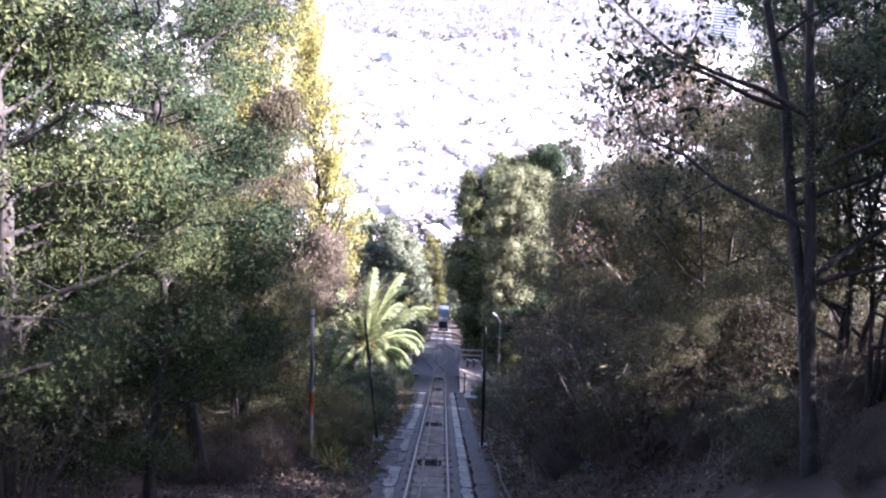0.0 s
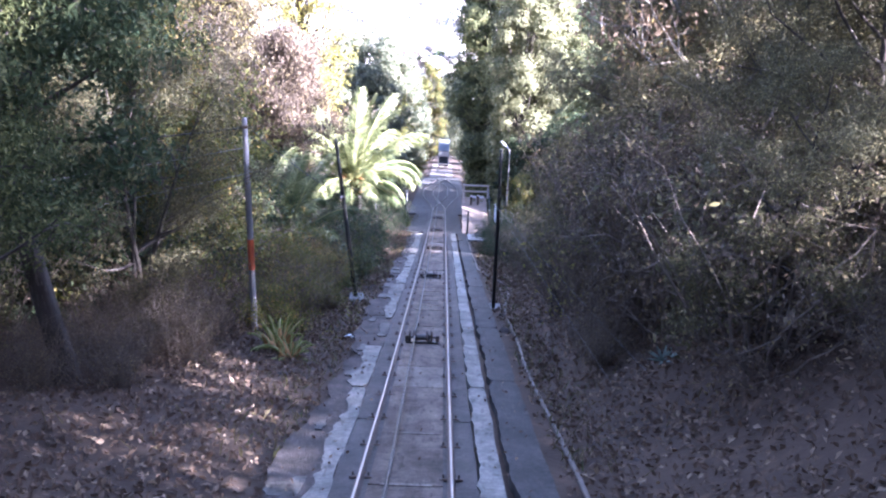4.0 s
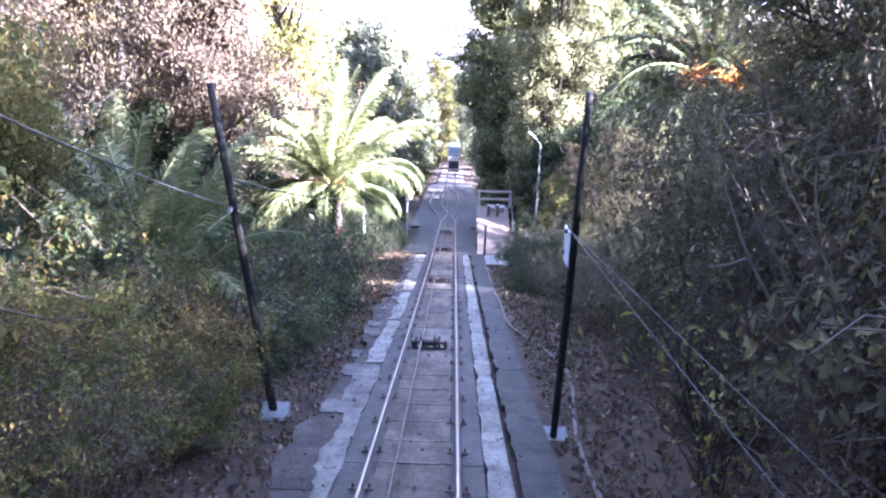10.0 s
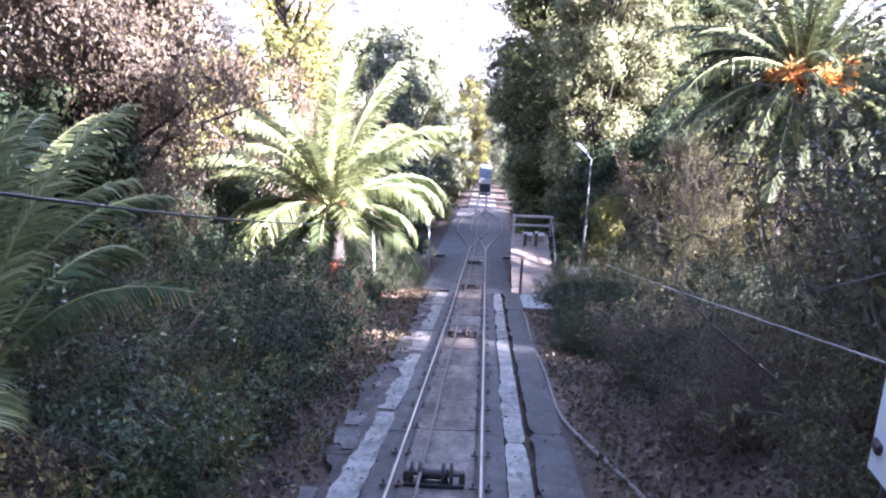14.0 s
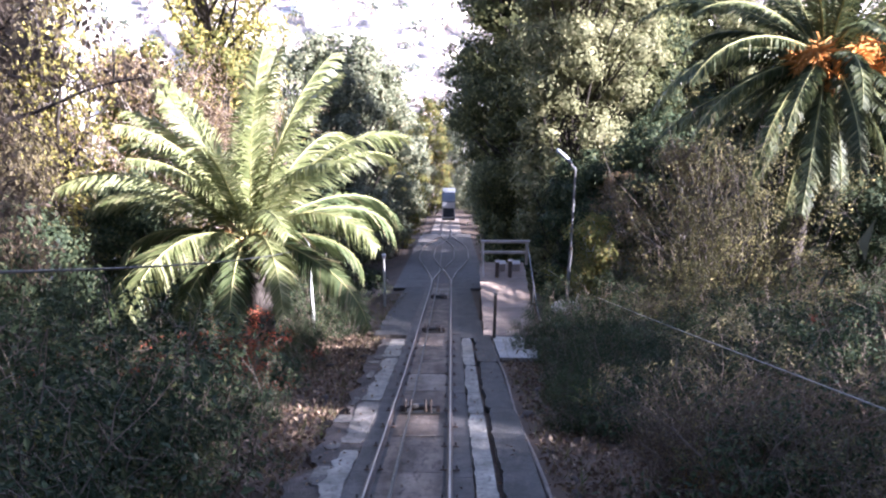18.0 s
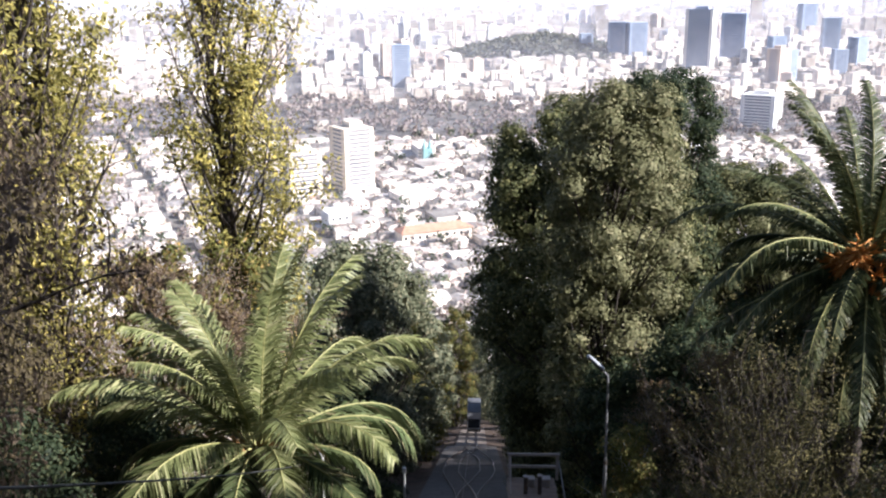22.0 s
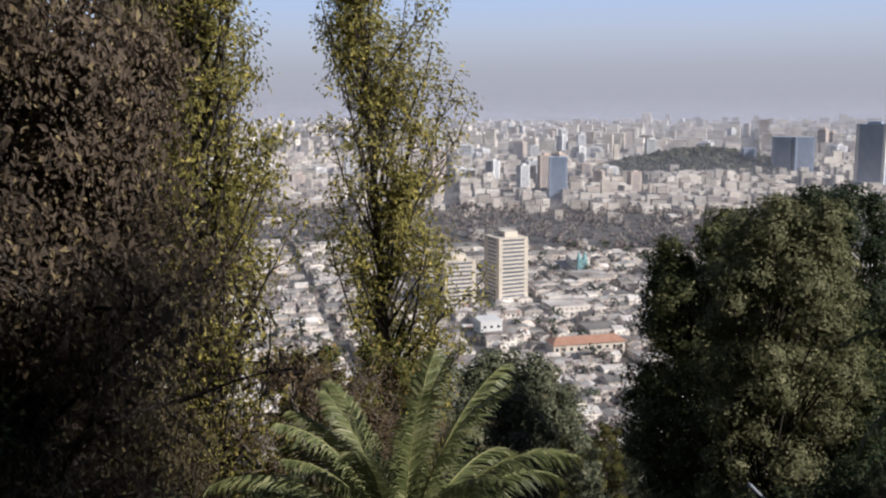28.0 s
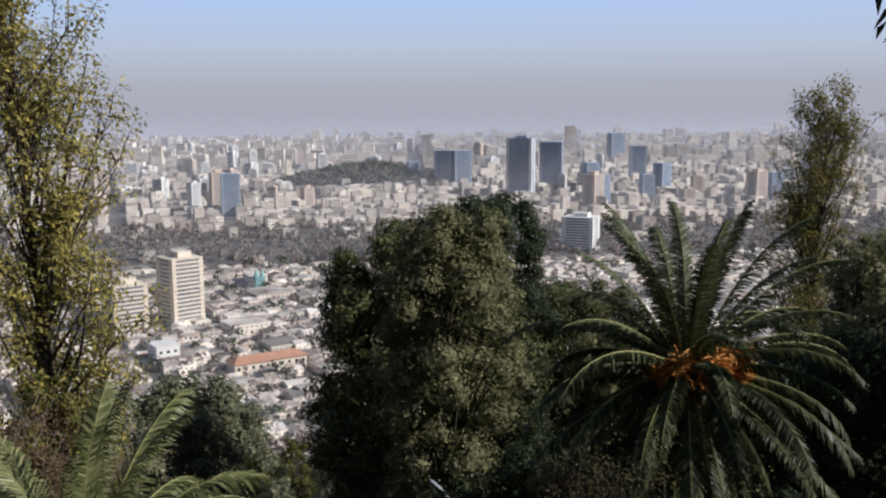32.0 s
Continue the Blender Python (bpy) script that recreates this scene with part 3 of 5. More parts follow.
def strip(x0, x1, y0, y1, thick, lift, step=2.0, jag=0.0, seed=0):
    """A slab laid along the track bed: x0, x1 its edges; jag roughens the outer edge."""
    rng = np.random.default_rng(seed)
    ys = np.linspace(y0, y1, max(2, int((y1 - y0) / step) + 1))
    z = track_z(ys) + lift
    ja = rng.uniform(-jag, jag, len(ys)) if jag else 0 * ys
    lo, hi = (x0 + ja, x1 + 0 * ys) if x0 < 0 else (x0 + 0 * ys, x1 + ja)
    rows = np.stack([np.stack([lo, ys, z], 1), np.stack([hi, ys, z], 1), np.stack([hi, ys, z - thick], 1), np.stack([lo, ys, z - thick], 1)], 1)
    n = len(ys)
    f = []
    for k in range(4):
        a = np.arange(n - 1) * 4 + k
        b = np.arange(n - 1) * 4 + (k + 1) % 4
        f.append(np.stack([a, b, b + 4, a + 4], 1))
    f.append(np.array([[0, 1, 2, 3], [4 * n - 1, 4 * n - 2, 4 * n - 3, 4 * n - 4]]))
    return rows.reshape(-1, 3), np.concatenate(f)


def left_edge(y):
    return -1.40 + 0.10 * np.sin(0.55 * y) + 0.06 * np.sin(1.7 * y + 1.0) + 0.04 * np.sin(4.3 * y + 0.4)


def ragged(xc, half, y0, y1, lift, seed, rough=0.07, outer=None, deep=0.03):
    """A worn patch of cement with broken edges and tapering ends, a few millimetres proud."""
    rng = np.random.default_rng(abs(seed))
    n = max(6, int((y1 - y0) / 0.14))
    ys = np.linspace(y0, y1, n)
    u = np.linspace(0, 1, n)
    taper = np.clip(np.minimum(u, 1 - u) * (y1 - y0) / 0.16, 0.75, 1)
    def noise_line(size):
        w = np.convolve(rng.normal(size=n + 8), np.ones(5) / 5, "same")[4:-4]
        return w * size + rng.normal(size=n) * size * 0.22

    lo = xc - half * taper + noise_line(rough)
    hi = xc + half * taper + noise_line(rough * 0.35)
    if outer:
        lo, hi = outer(ys) + noise_line(rough), np.full(n, -0.757)
    z = track_z(ys) + lift
    v = np.stack([np.stack([lo, ys, z], 1), np.stack([hi, ys, z], 1), np.stack([hi, ys, z - deep], 1), np.stack([lo, ys, z - deep], 1)], 1).reshape(-1, 3)
    f = []
    for k in range(4):
        a, b = np.arange(n - 1) * 4 + k, np.arange(n - 1) * 4 + (k + 1) % 4
        f.append(np.stack([a, b, b + 4, a + 4], 1))
    f.append(np.array([[0, 1, 2, 3], [4 * n - 1, 4 * n - 2, 4 * n - 3, 4 * n - 4]]))
    return v, np.concatenate(f)


track = thing("track_bed", (0, 0, 0), "concrete funicular track bed running down the slope", "track", kind="structure")
rng = np.random.default_rng(5)
y = -12.0
while y < 64:
    short = 18.0 < y < 24.8
    ln = rng.uniform(0.78, 0.92) if short else rng.uniform(1.4, 2.6)
    part("slab", mesh_of("slab", *strip(-0.36, 0.44, y, y + ln - 0.014, 0.12, 0.0 + rng.uniform(-0.005, 0.005), 1.5), M_SLABL if rng.random() < 0.12 else M_SLAB), None, track)
    if short or rng.random() < 0.6:
        part("joint_band", mesh_of("joint_band", *ragged(0.04, 0.375, y - 0.035, y + 0.035, 0.012, int(y * 9) + 40, 0.02), M_SLABL), None, track)
    y += ln
part("slab", mesh_of("slab", *strip(-2.35, 2.35, 64.0, 104, 0.2, -0.03, 3), M_BED), None, track)
part("slab", mesh_of("slab", *strip(-1.5, 1.5, 104.0, 135, 0.2, -0.03, 3), M_SLABL), None, track)
y = -12.0
while y < 63:
    ln = min(rng.uniform(3.0, 6.5), 64 - y)
    for x0, x1 in ((-0.75, -0.36), (0.44, 0.825)):
        part("edge_slab", mesh_of("edge_slab", *strip(x0, x1, y, y + ln - 0.01, 0.15, -0.025 + rng.uniform(-0.004, 0.004), 2), M_SLABG), None, track)
    y += ln
for y0, y1 in ((-12, -3), (-3, 6.2), (6.2, 12.6), (12.6, 17.4), (17.4, 24.4), (24.4, 28.3), (28.3, 37), (37, 42), (42, 46.4)):
    part("cement_strip", mesh_of("cement_strip", *ragged(0.972, 0.135, y0, y1 - 0.03, rng.uniform(-0.006, 0.008), int(y0 * 7) + 100, 0.032, deep=0.18), M_LIGHT), None, track)
    part("path_slab", mesh_of("path_slab", *ragged(1.43, 0.235, y0 + 0.5, y1 + 0.48, rng.uniform(-0.012, 0.004), int(y0 * 7) + 300, 0.035, deep=0.2), M_PATH), None, track)
for y0, y1 in ((-12, -4), (-4, 3.0), (3.0, 9.5), (9.5, 14.6), (14.6, 19.2), (19.2, 21.8), (21.8, 27.5), (27.5, 34), (34, 40), (40, 46.4)):
    part("path_slab", mesh_of("path_slab", *ragged(-1.1, 0.33, y0, y1 - 0.01, -0.036 + rng.uniform(-0.006, 0.002), int(y0 * 7) + 700, 0.06, left_edge), M_LEFT), None, track)
for y0, y1, wide, pale in ((-12, -2.5, 0.12, 1), (-2.5, 4.4, 0.11, 1), (4.6, 7.2, 0.10, 1), (7.3, 12.4, 0.12, 1), (12.5, 15.6, 0.15, 1), (16.6, 18.2, 0.10, 0), (18.8, 22.0, 0.12, 1), (22.0, 25.0, 0.19, 0), (25.2, 29.6, 0.15, 1), (29.8, 34.6, 0.14, 1), (35.0, 38.0, 0.17, 0), (38.1, 43.0, 0.17, 1), (43.2, 46.3, 0.2, 1)):
    part("cement_strip", mesh_of("cement_strip", *ragged(-0.762 - wide, wide, y0, y1, -0.014, int(y0 * 7) + 500, 0.07), M_LIGHT if pale else M_OLDCEMENT), None, track)
for k in range(26):
    yy, xx = rng.uniform(5, 45), -1.2 + rng.uniform(-0.12, 0.08)
    ln = rng.uniform(0.25, 0.9)
    part("cement_patch", mesh_of("cement_patch", *ragged(xx, rng.uniform(0.06, 0.15), yy, yy + ln, -0.020, 900 + k, 0.06), M_OLDCEMENT), None, track)
part("apron", mesh_of("apron", *strip(-1.75, -0.76, 47.2, 63.95, 0.15, -0.03, 2), M_PATH), None, track)
part("apron", mesh_of("apron", *strip(0.79, 1.5, 46.5, 63.95, 0.2, -0.02, 2), M_PATH), None, track)


def rail_line(xs, ys, name="rail"):
    ys = np.asarray(ys, float)
    xs = np.broadcast_to(np.asarray(xs, float), ys.shape)
    prof = np.array([(-0.045, 0.0), (0.045, 0.0), (0.010, 0.022), (0.010, 0.075), (0.024, 0.085), (0.0235, 0.1), (0.012, 0.105), (-0.012, 0.105), (-0.0235, 0.1), (-0.024, 0.085), (-0.010, 0.075), (-0.010, 0.022)])
    z = track_z(ys) - 0.02
    v = np.stack([xs[:, None] + prof[None, :, 0], np.broadcast_to(ys[:, None], (len(ys), 12)), z[:, None] + prof[None, :, 1]], -1)
    i = (np.arange(len(ys) - 1)[:, None] * 12 + np.arange(12)[None]).ravel()
    j = (np.arange(len(ys) - 1)[:, None] * 12 + (np.arange(12)[None] + 1) % 12).ravel()
    f = np.stack([i, j, j + 12, i + 12], 1)
    top = np.tile(np.arange(12) == 6, len(ys) - 1)
    root = thing(name, (0, 0, 0), "rusty steel rail with a polished running head", "rail", "funicular rails")
    part("web", mesh_of("web", v, f[~top], M_RAIL), None, root, "rusty brown rail web and foot")
    part("running_head", mesh_of("running_head", v, f[top], M_RAILHEAD), None, root, "polished steel running surface")


for sx in (-0.46, 0.53):
    rail_line(sx, np.arange(-12, 64.1, 4.0))
yl = np.arange(64, 102.1, 1.0)
bow = 1.2 * (smooth(65, 81, yl) - smooth(86, 102, yl))
for sg in (-1, 1):
    for sx in (-0.46, 0.53):
        rail_line(sg * bow + sx, yl)
for sx in (-0.46, 0.53):
    rail_line(sx, np.arange(102, 136, 4.0))

ys = np.arange(-12, 125, 3.0)
thing("haul_cable", (0, 0, 0), "greased steel haulage cable lying between the rails", "cable",
      data=tube_mesh("haul_cable", [(np.stack([-0.14 + 0 * ys, ys, track_z(ys) + 0.16], 1), 0.022)], M_CABLE, 6))


def make_roller():
    root = new("cable_roller")
    tagged(root, "dark cast iron cable roller set in a pit between the rails", "cable roller", "cable rollers")
    # a flat black plate on the slab stands for the pit's darkness
    part("pit", box(0.66, 0.36, 0.02, 0.0, (0, 0, 0.006)), M_BLACK, root)
    part("shaft", tube_mesh("shaft", [(np.array([(-0.34, 0, 0.1), (0.34, 0, 0.1)]), 0.022)], M_CABLE, 8), None, root)
    for x in (-0.31, 0.31):
        part("bearing", box(0.07, 0.15, 0.13, 0.015, (x, 0, 0.01)), M_RAIL, root)
    xs = np.array([-0.16, -0.15, -0.05, 0.05, 0.15, 0.16])
    part("drum", tube_mesh("drum", [(np.stack([xs, 0 * xs, 0 * xs + 0.1], 1), np.array([0.01, 0.07, 0.06, 0.06, 0.07, 0.01]))], M_CABLE, 14), None, root, "worn steel drum")
    for x in (-0.25, -0.16, 0.10, 0.19):
        xs = np.array([-0.021, -0.02, -0.008, 0.008, 0.02, 0.021]) + x
        part("flange", tube_mesh("flange", [(np.stack([xs, 0 * xs, 0 * xs + 0.1], 1), np.array([0.01, 0.115, 0.14, 0.14, 0.115, 0.01]))], M_RAIL, 16), None, root)
    return root


roller = make_roller()
for k, yy in enumerate((16.0, 26.5, 37.0, 47.6, 58.2)):
    at = Matrix.Translation((0.01, yy, float(track_z(yy)) + 0.012)) @ Matrix.Rotation(-0.49, 4, "X")
    if k == 0:
        roller.matrix_basis = at
    else:
        copy_thing(roller, at)


def make_clip():
    root = new("rail_clip")
    tagged(root, "rusty rail fastening plate with a bolt", "rail clip", "rail clips")
    part("plate", box(0.085, 0.08, 0.016, 0.004), M_RAIL, root)
    part("bolt", tube_mesh("bolt", [(np.array([(0, 0, 0.02), (0, 0, 0.06), (0, 0, 0.061)]), np.array([0.014, 0.014, 0.001]))], M_RAIL, 6), None, root)
    return root


clip = make_clip()
first = True
for yy in np.arange(6.0, 46, 1.2):
    for x in (-0.545, -0.375, 0.445, 0.615):
        at = Matrix.Translation((x, yy, float(track_z(yy)) + 0.0)) @ Matrix.Rotation(-0.49, 4, "X")
        if first:
            clip.matrix_basis, first = at, False
        else:
            copy_thing(clip, at)


# ---- poles, lamp, sign, platform ----
def pole(base, top, r0, r1, mat, label, name="utility_pole", footing=True):
    root = thing(name, base, label, "utility pole")
    b, t = np.array(base, float), np.array(top, float)
    ln = t - b
    pts = np.array([ln * f for f in (-0.06, 0, 0.35, 0.7, 1.0, 1.001)])
    part("shaft", tube_mesh("shaft", [(pts, np.array([r0, r0, r0, (r0 + r1) / 2, r1, 0.002]))], mat, 12), None, root)
    if footing:
        part("footing", box(0.38, 0.38, 0.34, 0.03, (0, 0, -0.14)), M_CONC, root)
    return root


lp = pole((-1.96, 22.0, -12.52), (-2.43, 22.45, -7.80), 0.06, 0.042, M_BLACK, "leaning black steel pole beside the track")
part("bracket", box(0.14, 0.1, 0.05, 0.01, (-0.32, 0.3, 3.1)), M_RAIL, lp)
part("insulator", tube_mesh("insulator", [(np.array([(-0.34, 0.24, 3.2), (-0.34, 0.18, 3.2), (-0.34, 0.12, 3.2)]), np.array([0.03, 0.035, 0.02]))], M_GREYPOLE, 8), None, lp)
rp = pole((1.79, 21.5, -12.36), (1.66, 20.70, -7.08), 0.046, 0.036, M_BLACK, "black steel pole with a white sign beside the path")
for z0 in (1.6, 2.75):
    part("band", tube_mesh("band", [(np.array([(-0.035 * z0, -0.157 * z0, z0), (-0.036 * z0 - 0.001, -0.157 * z0 - 0.008, z0 + 0.05)]), 0.072)], M_RAIL, 12), None, rp)
sg = thing("sign", (1.63, 20.92, -9.13), "blank white metal plate clamped to the black pole", "sign")
part("plate", box(0.016, 0.25, 0.40, 0.004, turn=Matrix.Rotation(radians(5), 4, "Z") @ Matrix.Rotation(radians(-9), 4, "X")), M_WHITE, sg)
part("clamp", box(0.16, 0.05, 0.04, 0.008, (0.04, 0.04, 0.36)), M_RAIL, sg)
part("clamp", box(0.16, 0.05, 0.04, 0.008, (0.05, 0.1, 0.06)), M_RAIL, sg)
gp = pole((-3.50, 16.63, -9.2), (-3.32, 16.63, -4.61), 0.062, 0.047, M_GREYPOLE, "grey weathered wooden pole with an orange painted mark", footing=False)
part("clamp", box(0.14, 0.05, 0.05, 0.008, (0.17, -0.05, 4.42)), M_RAIL, gp)
part("painted_mark", tube_mesh("painted_mark", [(np.array([(0.051, 0, 1.3), (0.079, 0, 2.02)]), np.array([0.066, 0.064]))], M_RUST, 12), None, gp, "orange red paint band")

lamp = thing("street_lamp", (4.02, 48.2, -25.45), "slim grey street lamp with a tilted head on a concrete footing", "street lamp")
part("post", tube_mesh("post", [(np.array([(0, 0, -0.2), (0, 0, 2.2), (0, 0, 2.25), (-0.03, 0, 4.72)]), np.array([0.05, 0.05, 0.034, 0.03]))], M_LAMPPOST, 10), None, lamp)
part("collar", tube_mesh("collar", [(np.array([(0, 0, 2.17), (0, 0, 2.27)]), np.array([0.058, 0.052]))], M_RAIL, 10), None, lamp)
part("arm", tube_mesh("arm", [(np.array([(-0.03, 0, 4.68), (-0.05, 0, 4.77), (-0.16, -0.02, 4.88), (-0.22, -0.03, 4.93)]), 0.024)], M_LAMPPOST, 8), None, lamp)
head = part("head", box(0.56, 0.2, 0.09, 0.03, (0, 0, 0)), M_LAMPHEAD, lamp, "pale tilted lamp head")
head.matrix_basis = Matrix.Translation((-0.40, -0.04, 5.10)) @ Matrix.Rotation(radians(44), 4, "Y") @ Matrix.Rotation(radians(-18), 4, "X")
part("lens", box(0.42, 0.15, 0.03, 0.01, (-0.03, 0, -0.022)), M_GLASS, head)
part("mount", box(0.1, 0.08, 0.06, 0.015, (0.25, 0, -0.03)), M_RAIL, head)
part("footing", tube_mesh("footing", [(np.array([(0, 0, -0.3), (0, 0, 0.16), (0, 0, 0.18)]), np.array([0.48, 0.45, 0.02]))], M_CONC, 14), None, lamp, "round pale concrete footing")

for base, h, lab in (((-3.5, 47.2, -25.9), 3.4, "slim grey post with a small white box beside the palm"), ((-2.15, 56.3, -30.3), 2.2, "short white post beside the track")):
    pp = thing("marker_post", base, lab, "post")
    part("shaft", tube_mesh("shaft", [(np.array([(0, 0, -0.3), (0.02, 0, h)]), np.array([0.05, 0.045]))], M_WHITEPOST, 8), None, pp)
    part("cap_box", box(0.16, 0.12, 0.2, 0.02, (0.02, 0, h - 0.1)), M_WHITEPOST, pp)

deck = thing("platform", (1.5, 47.0, -25.52), "small wooden boarding platform of pale worn boards with a railing", "platform")
nb = 17
for k in range(nb):
    w = 5.1 / nb
    part("board", box(1.52 + random.uniform(-0.04, 0.04), w - 0.018, 0.045, 0.006, (0.76, w * (k + 0.5), -0.09 * (k + 0.5) * w + random.uniform(-0.008, 0.008) - 0.03)), M_WOOD, deck)
for x in (0.08, 0.76, 1.44):
    bm = box(0.1, 5.0, 0.16, 0.01, (x, 2.55, -0.43), turn=Matrix.Rotation(-0.0855, 4, "X"))
    part("joist", bm, M_OLDWOOD, deck)
for x in (0.1, 1.42):
    for yy, dep in ((0.8, 0.7), (2.6, 1.6), (4.9, 2.9)):
        part("post", box(0.12, 0.12, dep, 0.01, (x, yy, -0.2 - 0.09 * yy - dep)), M_OLDWOOD, deck)
for x in (0.1, 1.6):
    part("railing_post", box(0.09, 0.09, 0.92, 0.01, (x, 5.05, -0.48)), M_TIMBER, deck)
for z in (0.36, -0.06):
    part("railing_bar", box(1.66, 0.06, 0.1, 0.01, (0.85, 5.05, z)), M_TIMBER, deck)
part("brace", tube_mesh("brace", [(np.array([(0.1, 5.0, 0.38), (0.1, 4.0, -0.36)]), 0.022)], M_TIMBER, 6), None, deck)
part("side_rail", tube_mesh("side_rail", [(np.array([(1.64, 5.0, 0.2), (1.65, 2.6, 0.16), (1.66, 0.3, 0.2), (1.66, 0.05, 0.0)]), 0.02)], M_LAMPPOST, 6), None, deck, "thin grey metal side rail")
for yy in (0.1, 2.6):
    part("railing_post", tube_mesh("railing_post", [(np.array([(1.65, yy, -0.5 - 0.09 * yy), (1.65, yy, 0.16)]), 0.02)], M_LAMPPOST, 6), None, deck)
part("front_sill", box(1.6, 0.07, 0.16, 0.01, (0.76, -0.05, -0.17)), M_OLDWOOD, deck, "dark worn front edge beam")
for x, w, h in ((0.55, 0.12, 0.62), (0.98, 0.12, 0.66)):
    cr = thing("bollard", (1.5 + x, 51.0, -25.92), "short weathered wooden bollard on the platform boards", "bollard", "bollards on the platform")
    part("body", box(w, w, h, 0.015), M_OLDWOOD, cr)
    part("cap", box(w + 0.03, w + 0.03, 0.03, 0.006, (0, 0, h)), M_TIMBER, cr)
for x in (0.72, 1.2):
    cr = thing("crate", (1.5 + x, 51.5, -25.97), "small pale box standing on the platform boards", "box", "boxes on the platform")
    part("body", box(0.26, 0.24, 0.34, 0.02), M_TIMBER, cr)
    part("lid", box(0.28, 0.26, 0.03, 0.008, (0, 0, 0.342)), M_TIMBER, cr)
gate = thing("gate_post", (1.78, 46.6, float(track_z(46.6)) - 0.05), "short black steel post beside the platform", "post")
part("shaft", box(0.09, 0.09, 1.5, 0.012), M_BLACK, gate)
part("cap", box(0.11, 0.11, 0.03, 0.008, (0, 0, 1.5)), M_BLACK, gate)
part("apron", mesh_of("apron", *strip(1.75, 3.1, 43.2, 46.9, 0.3, -0.02, 1), M_CONC), None, track)


# ---- wires ----
def wire(name, a, b, sag, r, mat, label):
    t = np.linspace(0, 1, 14)[:, None]
    p = np.array(a) * (1 - t) + np.array(b) * t - np.array([0, 0, 1]) * sag * 4 * t * (1 - t)
    thing(name, (0, 0, 0), label, "wire", "overhead wires", data=tube_mesh(name, [(p, r)], mat, 5))


wire("wire", (-3.2, 16.63, -4.84), (-2.28, 22.3, -9.35), 0.12, 0.010, M_WIRE, "black overhead wire between the poles")
wire("wire", (-3.36, 16.63, -4.8), (-16, 13.0, -4.1), 0.3, 0.018, M_WIRE, "black overhead wire leaving the grey pole")
wire("wire", (-3.36, 16.63, -5.2), (-16, 12.0, -5.0), 0.3, 0.010, M_WIREGREY, "thin grey overhead wire leaving the grey pole")
wire("wire", (-3.1, 18.0, -6.3), (-14, 10.0, -5.0), 0.2, 0.009, M_WIREGREY, "thin grey overhead wire under the trees")
wire("wire", (-2.30, 22.3, -8.95), (-3.45, 47.2, -22.7), 0.28, 0.013, M_WIRE, "black overhead wire running down to the post")
wire("wire", (-3.5, 47.2, -22.6), (-19, 45.6, -20.3), 0.75, 0.012, M_WIRE, "black overhead wire leaving the post")
wire("wire", (-3.5, 47.2, -22.75), (-19, 45.6, -20.5), 0.72, 0.010, M_WIRE, "black overhead wire leaving the post")
for dx in (0.0, 0.22):
    wire("guy_wire", (1.63, 20.95, -8.72), (3.1 + 3.4 * dx, 12.5, -7.05), 0.03, 0.0034, M_WIREGREY, "grey guy wire from the pole up the bank")
wire("guy_wire", (1.66, 20.95, -8.75), (4.69, 48.2, -24.8), 0.03, 0.0045, M_WIREGREY, "grey wire from the pole to the street lamp")
yh = np.linspace(8, 46, 70)
xh = 2.0 + 0.42 * np.exp(-((yh - 25) / 3.2) ** 2) - 0.28 * smooth(27, 31, yh) + 0.03 * np.sin(yh * 0.8)
thing("hose", (0, 0, 0), "dirty pale hose lying along the path", "hose",
      data=tube_mesh("hose", [(np.stack([xh, yh, ground_z(xh, yh) + 0.03], 1), 0.034)], M_HOSE, 8))


# ---- the other car, down the line ----
CAR_Y = 123.0
car = thing("funicular_car", Matrix.Translation((0.18, CAR_Y, float(track_z(CAR_Y)) + 0.1)), "white and grey funicular car with a dark windscreen on the line", "funicular car")
M_CARBODY = surf("white car paint", (0.32, 0.33, 0.34), (0.38, 0.385, 0.39), 1.0, 0.35, 0.05, 20, (0.33, 0.33, 0.34))
M_CARROOF = surf("dark grey roof paint", (0.075, 0.080, 0.090), (0.11, 0.115, 0.125), 1.0, 0.85, 0.05, 20, (0.08, 0.08, 0.09))
for s in range(3):
    up = 0.0 if s == 0 else 0.55
    sec = part("section", box(1.5, 2.3, 2.1 + up, 0.07, (0, s * 2.4 + 1.2, 0.55 - s * 1.09)), M_CARBODY, car)
    part("roof", box(1.58, 2.42, 0.14, 0.05, (0, s * 2.4 + 1.2, 2.65 + up - s * 1.09)), M_CARROOF, sec)
    part("front_panel", box(1.36, 0.04, up + 0.02, 0.008, (0, s * 2.4 + 0.03, 2.08 - s * 1.09 + 0.5)), M_CARROOF, sec)
    for x in (-0.765, 0.765):
        part("side_window", box(0.03, 1.7, 0.8, 0.01, (x, s * 2.4 + 1.2, 1.55 - s * 1.09)), M_GLASS, sec)
part("windscreen", box(1.3, 0.05, 1.15, 0.03, (0, 0.03, 0.72)), M_GLASS, car, "wide dark windscreen")
for x in (-0.7, 0.7):
    part("pillar", box(0.1, 0.09, 1.2, 0.02, (x, 0.03, 0.70)), M_CARBODY, car)
    part("headlight", tube_mesh("headlight", [(np.array([(x * 0.8, -0.08, 0.58), (x * 0.8, 0.05, 0.58)]), np.array([0.08, 0.1]))], M_WHITE, 10), None, car)
part("headboard", box(1.52, 0.1, 0.72, 0.03, (0, 0.0, 1.92)), M_CARBODY, car, "white destination board")
part("bumper", box(1.5, 0.2, 0.22, 0.04, (0, -0.1, 0.36)), M_BLACK, car)
